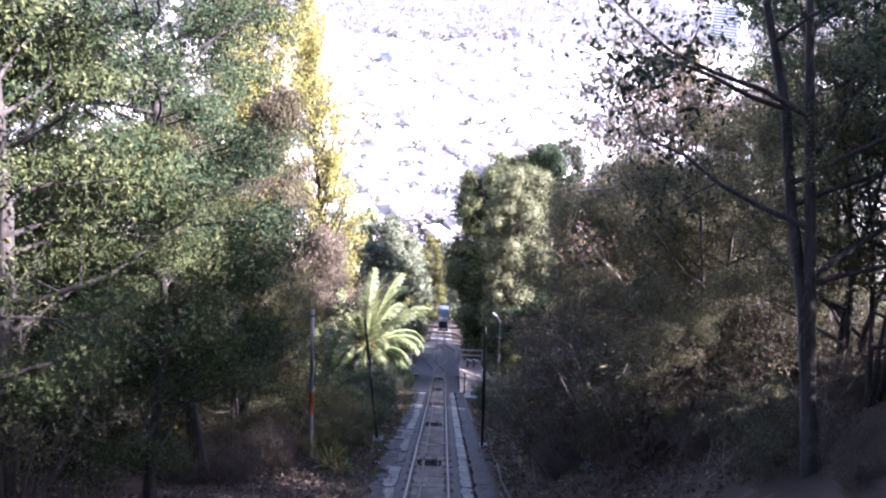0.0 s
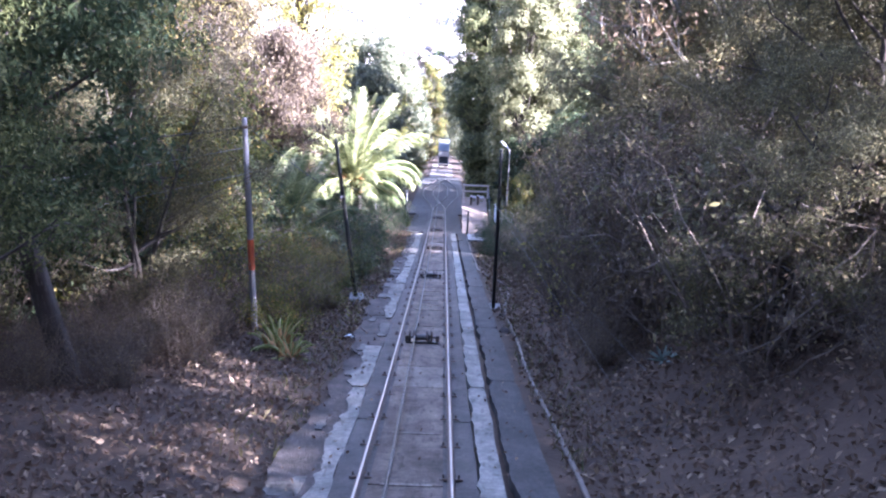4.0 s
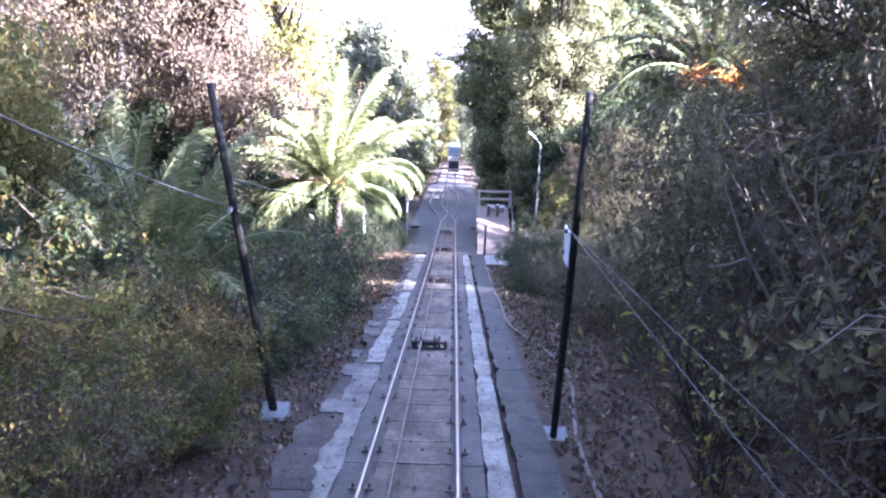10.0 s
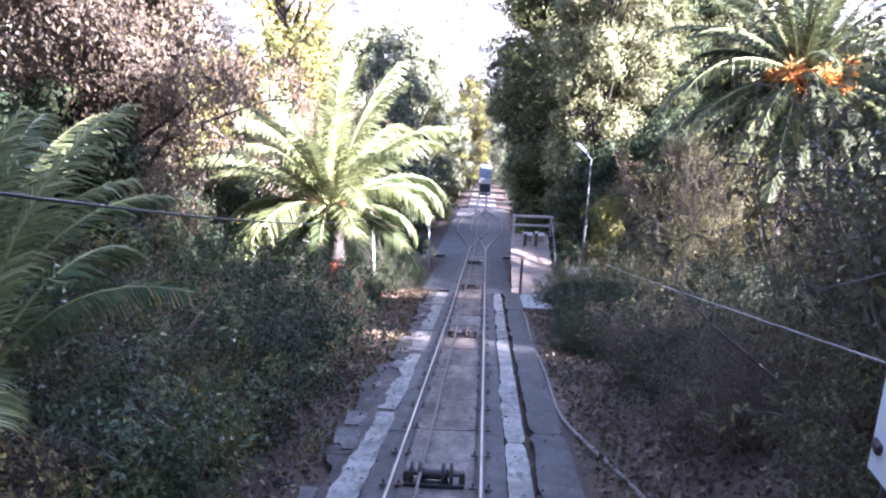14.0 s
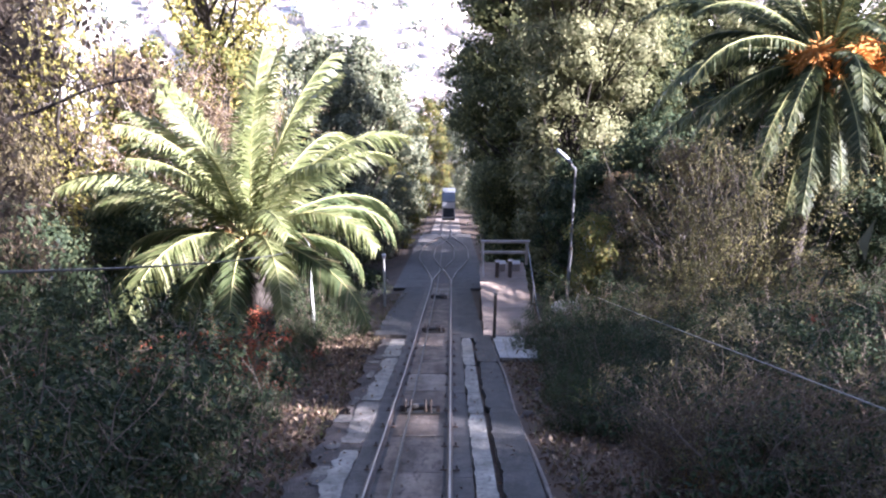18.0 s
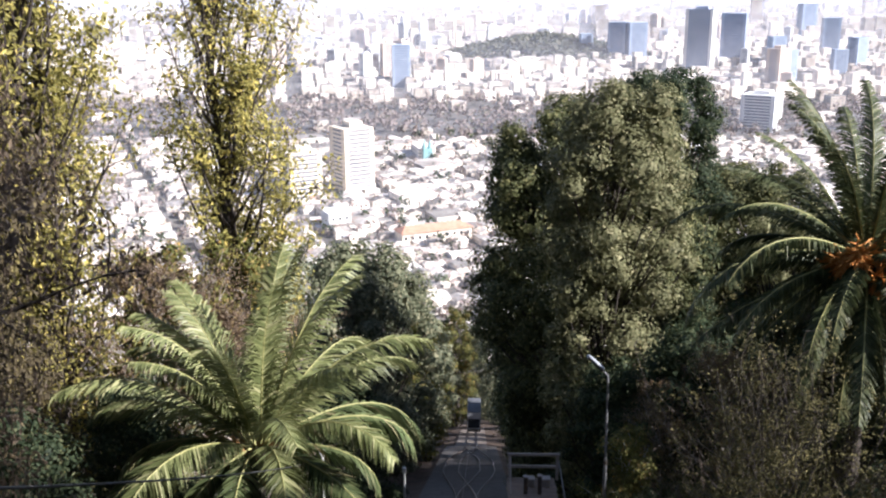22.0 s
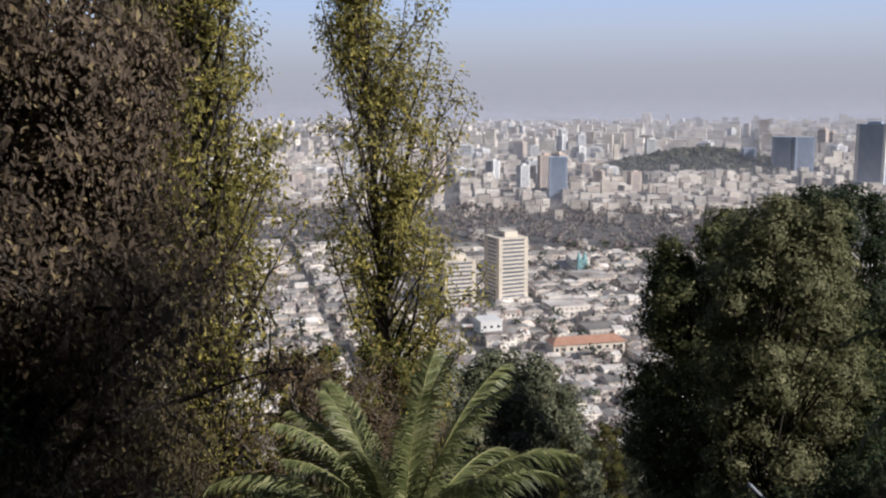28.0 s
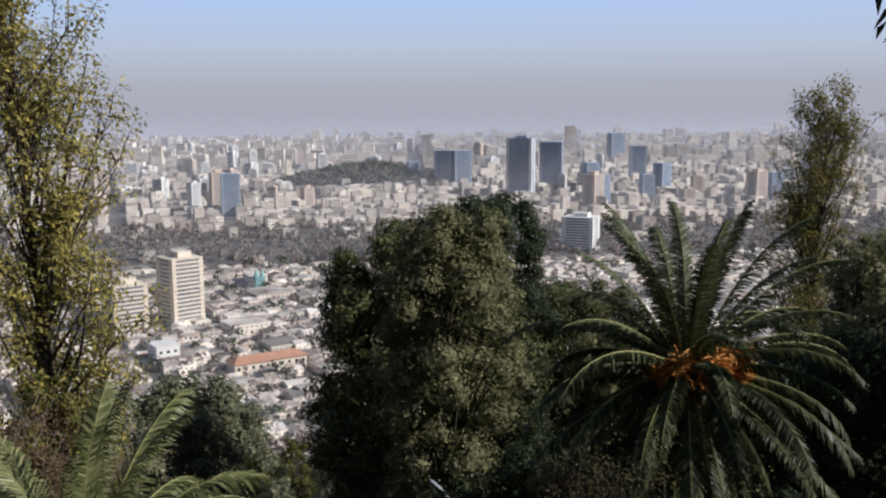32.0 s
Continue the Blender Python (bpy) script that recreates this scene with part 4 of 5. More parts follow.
for x in (-0.48, 0.48):
    part("wheel", tube_mesh("wheel", [(np.array([(x - 0.06, 0.6, 0.28), (x + 0.06, 0.6, 0.28)]), 0.28)], M_BLACK, 14), None, car)


# ---- vegetation ----
def plant(proto, x, y, turn, size, label, category="tree", group="", sink=0.0, fresh=False, tall=1.0):
    m = Matrix.Translation((x, y, gz(x, y) - sink)) @ Matrix.Rotation(turn, 4, "Z") @ Matrix.Diagonal((size, size, size * tall, 1))
    ob = proto if fresh else copy_thing(proto, m)
    ob.matrix_basis = m
    return tagged(ob, label, category, group)


def scatter(protos, spots, label, category, group, lo=0.8, hi=1.2, seed=0):
    """The first spots take the prototypes themselves, the rest take copies."""
    r = random.Random(seed)
    for k, (x, y) in enumerate(spots):
        p = protos[k % len(protos)]
        plant(p, x, y, r.uniform(0, 6.28), r.uniform(lo, hi), label, category, group, fresh=k < len(protos))


def spots_in(n, x0, x1, y0, y1, seed, gap=0.0, keep=lambda x, y: True):
    r = random.Random(seed)
    got = []
    for _ in range(n * 30):
        if len(got) >= n:
            break
        x, y = r.uniform(x0, x1), r.uniform(y0, y1)
        if keep(x, y) and all((x - a) ** 2 + (y - b) ** 2 > gap * gap for a, b in got):
            got.append((x, y))
    return got


# palms by the track
palm = make_palm(3, 3.55, 0.33, 36, 4.75, skirt=-0.12, tilt_max=94, count=88, leaflet=0.175, wide=0.02)
plant(palm, -4.5, 44.8, 0.4, 1.0, "tall feather palm with sunlit arching fronds on a short trunk", fresh=True)
palm2 = make_palm(8, 8.05, 0.38, 84, 5.1, fruit=True, leaf=L_DATE, skirt=0.12, tilt_max=158, count=84, leaflet=0.11, bend=0.8, wide=0.022)
plant(palm2, 10.75, 49.2, 0.35, 1.0, "large date palm with orange fruit clusters and drooping fronds", fresh=True)
palm3 = make_palm(21, 0.9, 0.2, 17, 3.4, skirt=0.0, tilt_max=46, count=66, leaflet=0.15, bend=0.9)
plant(palm3, -4.7, 25.6, 0.4, 1.0, "young feather palm with upright fronds among the shrubs", fresh=True)
plant(palm3, -6.2, 28.0, 2.4, 1.1, "young feather palm with upright fronds among the shrubs")

# big evergreens down the right side
big = make_lobed(31, 20.5, 5.6, (0.55, 0.7, 0.84, 0.94, 1.0, 1.0, 0.95, 0.86, 0.62), 200, 1.4, L_EVER, 800, 0.18, "evergreen_tree", trunk_r=0.42)
# the last two are out of view, added to shade shrubs below the bank
for x, y, t, s, lab in ((5.9, 68.5, 0.5, 0.98, "broad dark evergreen tree with a dense lobed crown"), (15.5, 62, 2.6, 0.58, "broad dark evergreen tree with a dense lobed crown"), (14.8, 73, 3.0, 0.84, "broad dark evergreen tree with a dense lobed crown"), (24.5, 66, 5.0, 0.58, "broad dark evergreen tree with a dense lobed crown"), (15.5, 37.2, 2.0, 0.40, "broad dark evergreen tree with a dense lobed crown"), (16.5, 33.5, 1.0, 0.42, "broad dark evergreen tree with a dense lobed crown")):
    plant(big, x, y, t, s, lab, group="evergreens", fresh=y == 68.5)

# poplars on the left
pop = make_tree(41, 28, 0.05, 3.2, 120, 8, L_POPLAR, 17, 0.20, 0.42, sway=0.02, up=1.3, top=2.0, crown="column", trunk_r=0.3, twig_lift=0.22, name="poplar_tree", bark=M_BARK)
plant(pop, -9.0, 62, 0.3, 1.08, "tall narrow poplar with yellowing leaves", fresh=True)
plant(pop, -11.4, 50, 2.0, 0.95, "tall narrow poplar with yellowing leaves")
plant(pop, -15, 54, 4.0, 1.0, "tall narrow poplar with yellowing leaves")
plant(pop, 31.9, 80, 1.7, 0.98, "tall narrow poplar with yellowing leaves")

mid = make_lobed(51, 13.5, 3.6, (0.5, 0.75, 0.95, 1.0, 0.9, 0.75, 0.4), 54, 1.15, L_SILVER, 330, 0.21, trunk_r=0.2)
for x, y, s, t in ((-5.4, 84, 1.22, 0.2), (-6.2, 77, 1.0, 2.0), (-8.6, 86, 1.3, 5.0), (-12.0, 82, 1.2, 4.0), (-5.4, 94, 1.12, 1.0), (-5.2, 110, 1.1, 3.0), (5.6, 104, 1.2, 2.0), (5.4, 122, 1.1, 0.5), (-5.6, 126, 1.1, 4.0), (3.5, 155, 1.2, 2.6), (0.5, 170, 1.3, 5.0), (-9, 140, 1.3, 3.0), (9.5, 138, 1.3, 0.3), (-16, 72, 0.9, 0.0), (-13, 62, 0.85, 2.5)):
    plant(mid, x, y, t, s, "silvery green leafy tree beside the track", group="silvery trees", fresh=s == 1.0)
olive = make_lobed(56, 17.4, 3.0, (0.55, 0.75, 0.9, 1.0, 1.0, 0.95, 0.85, 0.6), 110, 0.95, L_OLIVE, 420, 0.14, trunk_r=0.26)
plant(olive, 6.0, 61.2, 0.7, 1.05, "feathery olive green tree before the dark evergreens", fresh=True)
plant(olive, 21.6, 57.5, 1.8, 0.80, "olive brown tree lit by the sun beside the date palm")
plant(olive, 12.6, 60.5, 2.9, 0.72, "feathery olive green tree before the dark evergreens")
dome = make_lobed(53, 24.9, 3.5, (0.6, 0.8, 0.9, 1.0, 1.0, 1.0, 1.0, 1.0, 0.72), 180, 1.05, L_DARK, 420, 0.18, "evergreen_tree", trunk_r=0.35)
plant(dome, 9.3, 69.5, 1.0, 0.86, "tall dark evergreen with a rounded dome top", fresh=True)
gold = make_lobed(54, 13, 2.5, (0.5, 0.8, 1.0, 0.95, 0.8, 0.5), 44, 0.85, L_LIME, 260, 0.17, trunk_r=0.16)
plant(gold, -9.0, 60.4, 1.0, 1.0, "bushy yellow green tree round the foot of a poplar")
plant(gold, -9.4, 52.6, 4.0, 0.82, "golden leaved tree above the palm")
plant(gold, -3.4, 90, 1.0, 0.9, "yellow leaved tree beside the track", fresh=True)
plant(gold, -2.3, 146, 2.0, 1.4, "tall yellow leaved tree beyond the car")
plant(gold, -5.0, 136, 3.0, 1.2, "tall yellow leaved tree beyond the car")
low = make_lobed(52, 8.0, 3.2, (0.7, 0.95, 1.0, 0.85, 0.45), 40, 1.0, L_DARK, 420, 0.15, trunk_r=0.16)
# on the right, past y 80 and near x 18: added to block sun
for x, y, s, t in ((18.5, 55, 1.0, 3.0), (5.7, 56.5, 0.8, 2.2), (7.6, 54.5, 0.86, 5.1), (14.5, 55, 0.75, 4.4), (-5.8, 54.5, 0.8, 3.3), (18, 52, 1.1, 5.0), (-5.2, 62, 0.85, 0.6), (5.0, 78, 0.8, 1.2), (-8.5, 47.5, 0.7, 2.1), (19.5, 58, 1.2, 2.2), (9.6, 59, 1.05, 0.4), (12.0, 60, 1.15, 1.9), (-9.4, 36.3, 0.72, 0.3), (-11.6, 39.2, 0.88, 1.4), (-8.7, 41.5, 0.6, 2.9), (-13, 36, 0.9, 4.0), (-7.0, 37.2, 0.45, 5.0), (-7.6, 33.4, 0.72, 0.9), (-6.7, 58.2, 0.78, 3.6), (11.4, 45.4, 0.5, 3.0), (6.4, 97, 1.15, 0.4), (6.5, 84.5, 1.15, 1.0), (6.3, 90.5, 1.1, 2.0), (8.2, 79, 1.05, 3.3), (5.4, 113, 1.1, 2.0), (16.5, 56.5, 1.15, 2.2), (19.5, 50, 1.2, 0.7)):
    plant(low, x, y, t, s, "low dark leafy tree beside the track", group="low dark trees", fresh=s == 1.0)

# autumn trees, thin pale leaves on bare branches
aut = make_tree(61, 12, 0.12, 4.4, 44, 8, L_AUTUMN, 15, 0.15, 0.42, bark=M_BARKPALE, up=0.7, top=1.2, name="tree", droop=0.9)
for x, y, s, t in ((-12, 42, 1.0, 1.0), (-13.5, 34, 1.1, 4.0), (6.5, 21.6, 0.98, 0.3), (-8.4, 52, 0.85, 3.3), (-6.1, 51.5, 0.66, 1.9), (8.4, 51, 0.5, 3.0), (6.8, 53, 0.42, 1.0), (-9.5, 27, 0.85, 5.0), (-15, 38, 1.0, 0.7)):
    plant(aut, x, y, t, s, "half bare tree with faded autumn leaves", group="autumn trees", fresh=s == 1.0)

rose = make_tree(62, 12.5, 0.14, 2.3, 60, 9, L_ROSE, 26, 0.115, 0.36, bark=M_BARK, up=0.7, top=1.2, name="tree", droop=1.1)
for x, y, s, t in ((-7.6, 36.2, 1.0, 2.0), (-9.6, 31.5, 1.06, 0.5), (-10.2, 33.8, 0.9, 5.0), (-7.8, 34.5, 0.8, 3.3)):
    plant(rose, x, y, t, s, "tall tree hung with withered pinkish brown leaves", group="withered trees", fresh=s == 1.0)
lime = make_tree(63, 8.5, 0.06, 2.5, 54, 6, L_LIME, 42, 0.13, 0.42, bark=M_BARK, up=0.6, top=1.1, name="tree", droop=0.6, stems=2)
for x, y, s, t in ((-6.6, 20.5, 1.0, 0.0), (-8.4, 23.5, 1.05, 1.7), (-6.9, 25.5, 0.7, 3.1)):
    plant(lime, x, y, t, s, "slender tree with yellow green autumn leaves", group="yellow green trees", fresh=s == 1.0)

hang = make_tree(65, 18.5, 0.12, 2.9, 96, 9, L_HANG, 24, 0.15, 0.42, up=0.6, top=1.0, trunk_r=0.17, name="tree", droop=1.6)
plant(hang, -9.7, 38.5, 0.0, 1.0, "tall slender tree hung with dry dark leaves", fresh=True)
plant(hang, -12.4, 37.5, 2.0, 0.95, "tall slender tree hung with dry dark leaves")
plant(hang, -12.0, 44.8, 3.0, 0.85, "tall slender tree hung with dry dark leaves")
plant(hang, -14.5, 45.5, 4.0, 0.9, "tall slender tree hung with dry dark leaves")

# forest above the banks
fa = make_tree(71, 14, 0.26, 4.4, 44, 3, L_GREEN, 130, 0.13, 0.5, up=0.15, top=0.5, flat=0.4, lean=0.06, name="tree", crown="umbrella")
fb = make_tree(72, 12, 0.16, 3.8, 45, 3, L_GREY, 150, 0.10, 0.5, up=0.3, top=0.6, flat=0.6, stems=3, name="tree")
fc = make_tree(73, 15, 0.26, 4.0, 36, 3, L_DARK, 120, 0.13, 0.55, up=0.3, top=0.6, stems=2, name="tree")
fe = make_tree(76, 13, 0.12, 3.6, 50, 4, L_FEATHER, 84, 0.11, 0.5, up=0.1, top=0.5, flat=0.35, name="tree", crown="cone")
protos = (fa, fb, fc, fe)
# those with y below 0 are out of view, added to cast shade
left = [(-5.4, 12.2, 0, 0.86), (-5.6, 9.2, 3, 0.62), (-5.6, 15.5, 1, 0.5), (-7.6, 7.5, 3, 1.0), (-9.0, 13, 2, 0.9), (-5.9, 3.6, 3, 0.8), (-8.4, 17.5, 0, 0.9), (-11.5, 16, 0, 0.95), (-13, 7, 2, 1.0), (-11.0, 21.5, 1, 0.85), (-14, 24, 0, 0.9), (-16, 14, 1, 1.0), (-18, 28, 2, 0.9), (-6.5, -5, 0, 1.0), (-9, -12, 2, 1.0), (-14, -4, 0, 1.0), (-7, -20, 1, 1.0), (-6.8, 17, 2, 0.6), (-12, 2, 1, 1.0)]
# several beyond x 8 stand out of view, added to block sun on the ground
right = [(10.8, 4.4, 1, 0.62), (9.2, 3.0, 1, 0.52), (12.5, 6.5, 1, 0.6), (14.0, 2.0, 1, 0.6), (6.3, 24.0, 1, 0.5), (6.7, 21.8, 1, 0.7), (4.9, 12.0, 1, 0.4), (5.4, 19, 1, 0.42), (6.9, 15, 1, 0.55), (7.2, 6.6, 1, 0.5), (7.0, 3.0, 2, 0.6), (6.4, 12.5, 1, 0.62), (5.6, 16.0, 1, 0.5), (7.6, 8.5, 1, 0.6), (12.2, 15, 2, 0.7), (6.8, 21.5, 1, 0.5), (10.8, 21.5, 0, 0.95), (7.8, 27, 1, 0.85), (8.9, 30.2, 1, 0.85), (7.2, 24.6, 1, 0.7), (12.5, 25.5, 0, 0.7), (13, 10, 0, 0.75), (8.8, 0.5, 1, 0.6), (6.8, -2.5, 1, 0.55), (10, -4, 2, 0.6), (9.0, 7.5, 1, 0.5), (10.5, 6.5, 2, 0.65), (9.8, 13.5, 2, 0.75), (6.8, -12, 2, 1.0), (8, -20, 0, 1.0), (13, -14, 2, 1.1), (16, 33, 1, 0.7), (11.0, 34.6, 2, 0.42), (11.2, 30.8, 2, 0.7), (20, 40, 0, 0.6), (22, 26, 2, 0.9)]
r = random.Random(4)
used = set()
for x, y, k, s in left + right:
    plant(protos[k], x, y, r.uniform(0, 6.28), s, ("tall tree with layered green foliage", "bushy grey green tree on several stems", "tall dark tree with forked trunk", "feathery yellow green tree with layered boughs")[k] + " on the bank", group="forest trees", fresh=k not in used)
    used.add(k)

thin = make_tree(75, 14, 0.22, 3.8, 30, 4, L_DARK, 46, 0.12, 0.5, up=0.4, top=0.8, stems=2, trunk_r=0.16, name="tree")
plant(thin, 5.9, 5.2, 1.0, 0.95, "tall thin leaved tree with a forked dark trunk on the bank", group="forest trees", fresh=True)

# shrubs
bush_g = make_bush(81, 2.2, 1.5, 26, L_GREEN, 30, 0.09, 0.17, name="green_shrub")
bush_d = make_bush(82, 2.6, 1.7, 28, L_DARK, 30, 0.095, 0.19, name="dark_shrub")
bush_y = make_bush(83, 2.4, 1.4, 32, L_LIME, 44, 0.072, 0.19, name="yellow_shrub")
bush_b = make_bush(84, 2.4, 1.6, 52, L_BROWN, 34, 0.055, 0.2, name="dry_shrub")
bush_k = make_bush(85, 2.6, 1.7, 30, L_GREY, 28, 0.085, 0.2, name="grey_shrub")
bush_r = make_bush(86, 1.2, 0.9, 16, L_RED, 20, 0.07, 0.12, name="red_shrub")
KINDS = {"g": (bush_g, "green leafy shrub", "green shrubs"), "d": (bush_d, "dark leafy shrub", "dark shrubs"), "y": (bush_y, "yellow green shrub", "yellow shrubs"),
         "b": (bush_b, "dry brown shrub of tangled twigs", "dry shrubs"), "k": (bush_k, "grey green shrub", "grey shrubs")}
begun = set()


def thicket(kinds, n, x0, x1, y0, y1, lo, hi, gap, where, seed):
    rr = random.Random(seed)
    for x, y in spots_in(n, x0, x1, y0, y1, seed, gap):
        k = rr.choice(kinds)
        proto, lab, grp = KINDS[k]
        plant(proto, x, y, rr.uniform(0, 6.28), rr.uniform(lo, hi), lab + " " + where, "shrub", grp, fresh=k not in begun)
        begun.add(k)


thicket("bkkb", 38, 4.6, 10, 11, 30, 1.0, 1.6, 1.1, "on the bank above the track", 1)
thicket("bbbk", 30, 3.4, 5.2, 14, 34, 0.45, 0.8, 0.7, "on the bank beside the track", 2)
thicket("bk", 14, 5.0, 9, 3, 12, 0.35, 0.6, 0.9, "on the steep bank", 14)
# mostly unseen shrubs by the start, added to block low sun
thicket("dk", 16, 7.5, 13, -9, 2.0, 1.4, 2.0, 1.4, "on the steep bank", 16)
thicket("ddgd", 46, 3.6, 13, 30, 47, 0.45, 0.8, 0.9, "below the bank", 3)
thicket("dgd", 16, -10, -2.7, 34, 37.5, 0.35, 0.6, 0.7, "beside the track", 55)
thicket("dgd", 28, -10, -2.7, 28, 33.8, 0.7, 1.1, 0.75, "beside the track", 5)
thicket("dgg", 34, -10, -2.6, 37.0, 47, 0.28, 0.52, 0.75, "below the palm", 15)
thicket("yyg", 26, -9.0, -5.2, 17.5, 28, 1.0, 1.5, 0.9, "beside the track", 6)
thicket("gygg", 22, -6.2, -2.7, 25, 35, 0.6, 1.0, 0.7, "beside the track", 27)
thicket("yyb", 14, -4.9, -2.5, 18.5, 25, 0.5, 0.8, 0.7, "near the leaning pole", 41)
thicket("bbyb", 30, -6.4, -2.9, 16.5, 30, 0.55, 1.0, 0.6, "beside the track", 7)
thicket("dgdg", 34, 2.5, 5.2, 35.5, 47, 0.3, 0.55, 0.5, "at the edge of the path", 23)
thicket("dgd", 26, -10, -2.9, 46, 68, 0.7, 1.1, 1.1, "below the palm", 9)
thicket("dgd", 26, 6.2, 17, 47, 68, 0.7, 1.2, 1.2, "beyond the platform", 10)
thicket("ddk", 36, -16, -6.4, 3, 26, 0.9, 1.6, 1.3, "under the trees", 12)
thicket("b", 12, -6.4, -4.0, 11, 18, 0.4, 0.7, 0.9, "under the trees", 13)
sp = [(-5.5, 40.5), (-6.8, 38), (-4.6, 42.2), (-3.9, 39.4), (-3.7, 41.2), (8.3, 38), (10.4, 40), (6.4, 29)]
scatter([bush_r], sp, "reddish creeper shrub among the green", "shrub", "red shrubs", 1.05, 1.4, 9)

laurel = make_bush(88, 2.0, 1.3, 30, L_LAUREL, 24, 0.10, 0.17, name="laurel_shrub")
for k, (x, y, s) in enumerate(((-3.0, 25.2, 1.0), (-3.7, 26.6, 0.9), (-2.9, 27.6, 0.7), (-4.6, 25.0, 1.05), (4.2, 44.6, 0.55), (5.1, 42.6, 0.6), (3.5, 41.8, 0.45))):
    plant(laurel, x, y, k * 2.1, s, "glossy green laurel shrub beside the track", "shrub", "laurel shrubs", fresh=k == 0)
broom = make_bush(87, 3.0, 1.7, 90, L_BROOM, 12, 0.085, 0.16, name="broom_shrub", tips_per=6)
for k, (x, y, s) in enumerate(((7.3, 47.0, 1.0), (6.4, 45.4, 0.62), (8.6, 46.2, 0.95), (9.6, 44.2, 0.8), (7.6, 43.6, 0.6))):
    plant(broom, x, y, k * 1.7, s, "wispy olive tan broom shrub", "shrub", "broom shrubs", fresh=k == 0)

tall_broom = make_bush(89, 6.4, 1.8, 110, L_BROOM, 24, 0.075, 0.24, bark=M_BARK, name="broom_tree", tips_per=7)
plant(tall_broom, 8.1, 46.1, 0.6, 1.0, "tall wispy tan broom tree before the date palm", fresh=True)
sapling = make_tree(66, 2.9, 0.36, 0.75, 16, 4, L_LIME, 16, 0.10, 0.22, bark=M_BARKPALE, up=0.6, top=1.0, trunk_r=0.06, name="young_tree", droop=0.4)
plant(sapling, 4.9, 50.0, 0.4, 1.0, "young tree with a pale trunk and yellow green leaves", fresh=True)
plant(sapling, 8.4, 51.3, 2.4, 0.85, "young tree with a pale trunk and yellow green leaves")

L_BRAMBLE = leafm("large yellow bramble leaves", (0.17, 0.16, 0.045), (0.34, 0.30, 0.085), (0.20, 0.14, 0.06), leaf=0.3)
bramble = make_bush(90, 1.9, 1.3, 26, L_BRAMBLE, 3, 0.14, 0.09, bark=M_BARK, name="bramble", tips_per=2)
for k, (x, y, s) in enumerate(((3.7, 20.6, 1.0), (4.1, 22.4, 0.95), (4.5, 18.6, 0.9), (3.3, 19.4, 0.7), (4.6, 24.2, 1.0), (5.2, 20.4, 1.2))):
    plant(bramble, x, y, k * 1.9, s, "straggling bramble with large yellow leaves", "shrub", "brambles", fresh=k == 0)
L_GOLDEN = leafm("golden tan autumn leaves", (0.12, 0.082, 0.036), (0.27, 0.195, 0.075), (0.40, 0.29, 0.09), leaf=0.35)
amber = make_bush(91, 1.9, 1.0, 44, L_GOLDEN, 26, 0.065, 0.16, bark=M_BARK, name="golden_shrub")
for k, (x, y, s) in enumerate(((-3.1, 22.6, 1.0), (-3.8, 21.6, 0.85), (-4.3, 20.0, 0.9))):
    plant(amber, x, y, k * 2.3, s, "golden tan autumn shrub beside the leaning pole", "shrub", "golden shrubs", fresh=k == 0)

# leaf litter and small dry grass
rng = np.random.default_rng(77)
n = 80000
lx = np.where(rng.random(n) < 0.5, -1.3 - rng.gamma(1.6, 2.2, n), 1.8 + rng.gamma(1.6, 2.0, n))
ly = rng.uniform(6, 48, n)
c = np.stack([lx, ly, ground_z(lx, ly) + 0.02], 1)
wx, wy = rng.choice((-1.1, -0.9, 0.0, 1.1, 1.5), 620) + rng.normal(size=620) * 0.2, rng.uniform(4, 47, 620)
thing("track_litter", (0, 0, 0), "a few dry leaves blown onto the track", "leaf litter", kind="stuff",
      data=leaf_mesh("track_litter", rng, np.stack([wx, wy, track_z(wy) + 0.012], 1), 0.01, 1, 0.055, L_LITTER, droop=0.0, slim=0.6))
thing("leaf_litter", (0, 0, 0), "fallen dry leaves covering the slope", "leaf litter", kind="stuff",
      data=leaf_mesh("leaf_litter", rng, c, 0.02, 1, 0.10, L_LITTER, droop=0.0, slim=0.6))


# small plants and loose things along the track
fern = make_palm(33, 0.05, 0.05, 20, 0.6, leaf=L_FERN, skirt=-0.3, tilt_max=80, count=34, wide=0.03)
fern.name = "fern"
plant(fern, -2.75, 15.3, 0.2, 1.0, "bright green fern at the foot of the grey pole", "fern", "ferns", fresh=True)
for x, y, s in ((-2.4, 14.6, 0.7), (-2.7, 24.6, 0.5), (-2.6, 30.4, 0.7), (3.6, 33.0, 0.8), (3.2, 38.5, 0.8)):
    plant(fern, x, y, x * 3, s, "bright green fern among dry leaves", "fern", "ferns")


def make_agave(seed):
    rng = np.random.default_rng(seed)
    root = new("agave")
    for k in range(18):
        az, el = k * 2.4, 0.25 + 0.9 * (k / 18)
        o = np.array([math.cos(az) * math.cos(el), math.sin(az) * math.cos(el), math.sin(el)])
        s = np.array([-math.sin(az), math.cos(az), 0])
        up = np.cross(o, s) * -1
        q = []
        for f, w in ((0.0, 0.035), (0.3, 0.05), (0.7, 0.035), (1.0, 0.003)):
            c = o * 0.55 * f + np.array([0, 0, 0.05 - 0.1 * f * f])
            q += [c - s * w, c - up * w * 0.5, c + s * w, c + up * w * 0.2]
        fc = [[4 * i + a, 4 * i + (a + 1) % 4, 4 * i + 4 + (a + 1) % 4, 4 * i + 4 + a] for i in range(3) for a in range(4)]
        part("leaf", mesh_of("leaf", np.array(q), np.array(fc), M_AGAVE, True), None, root)
    return root


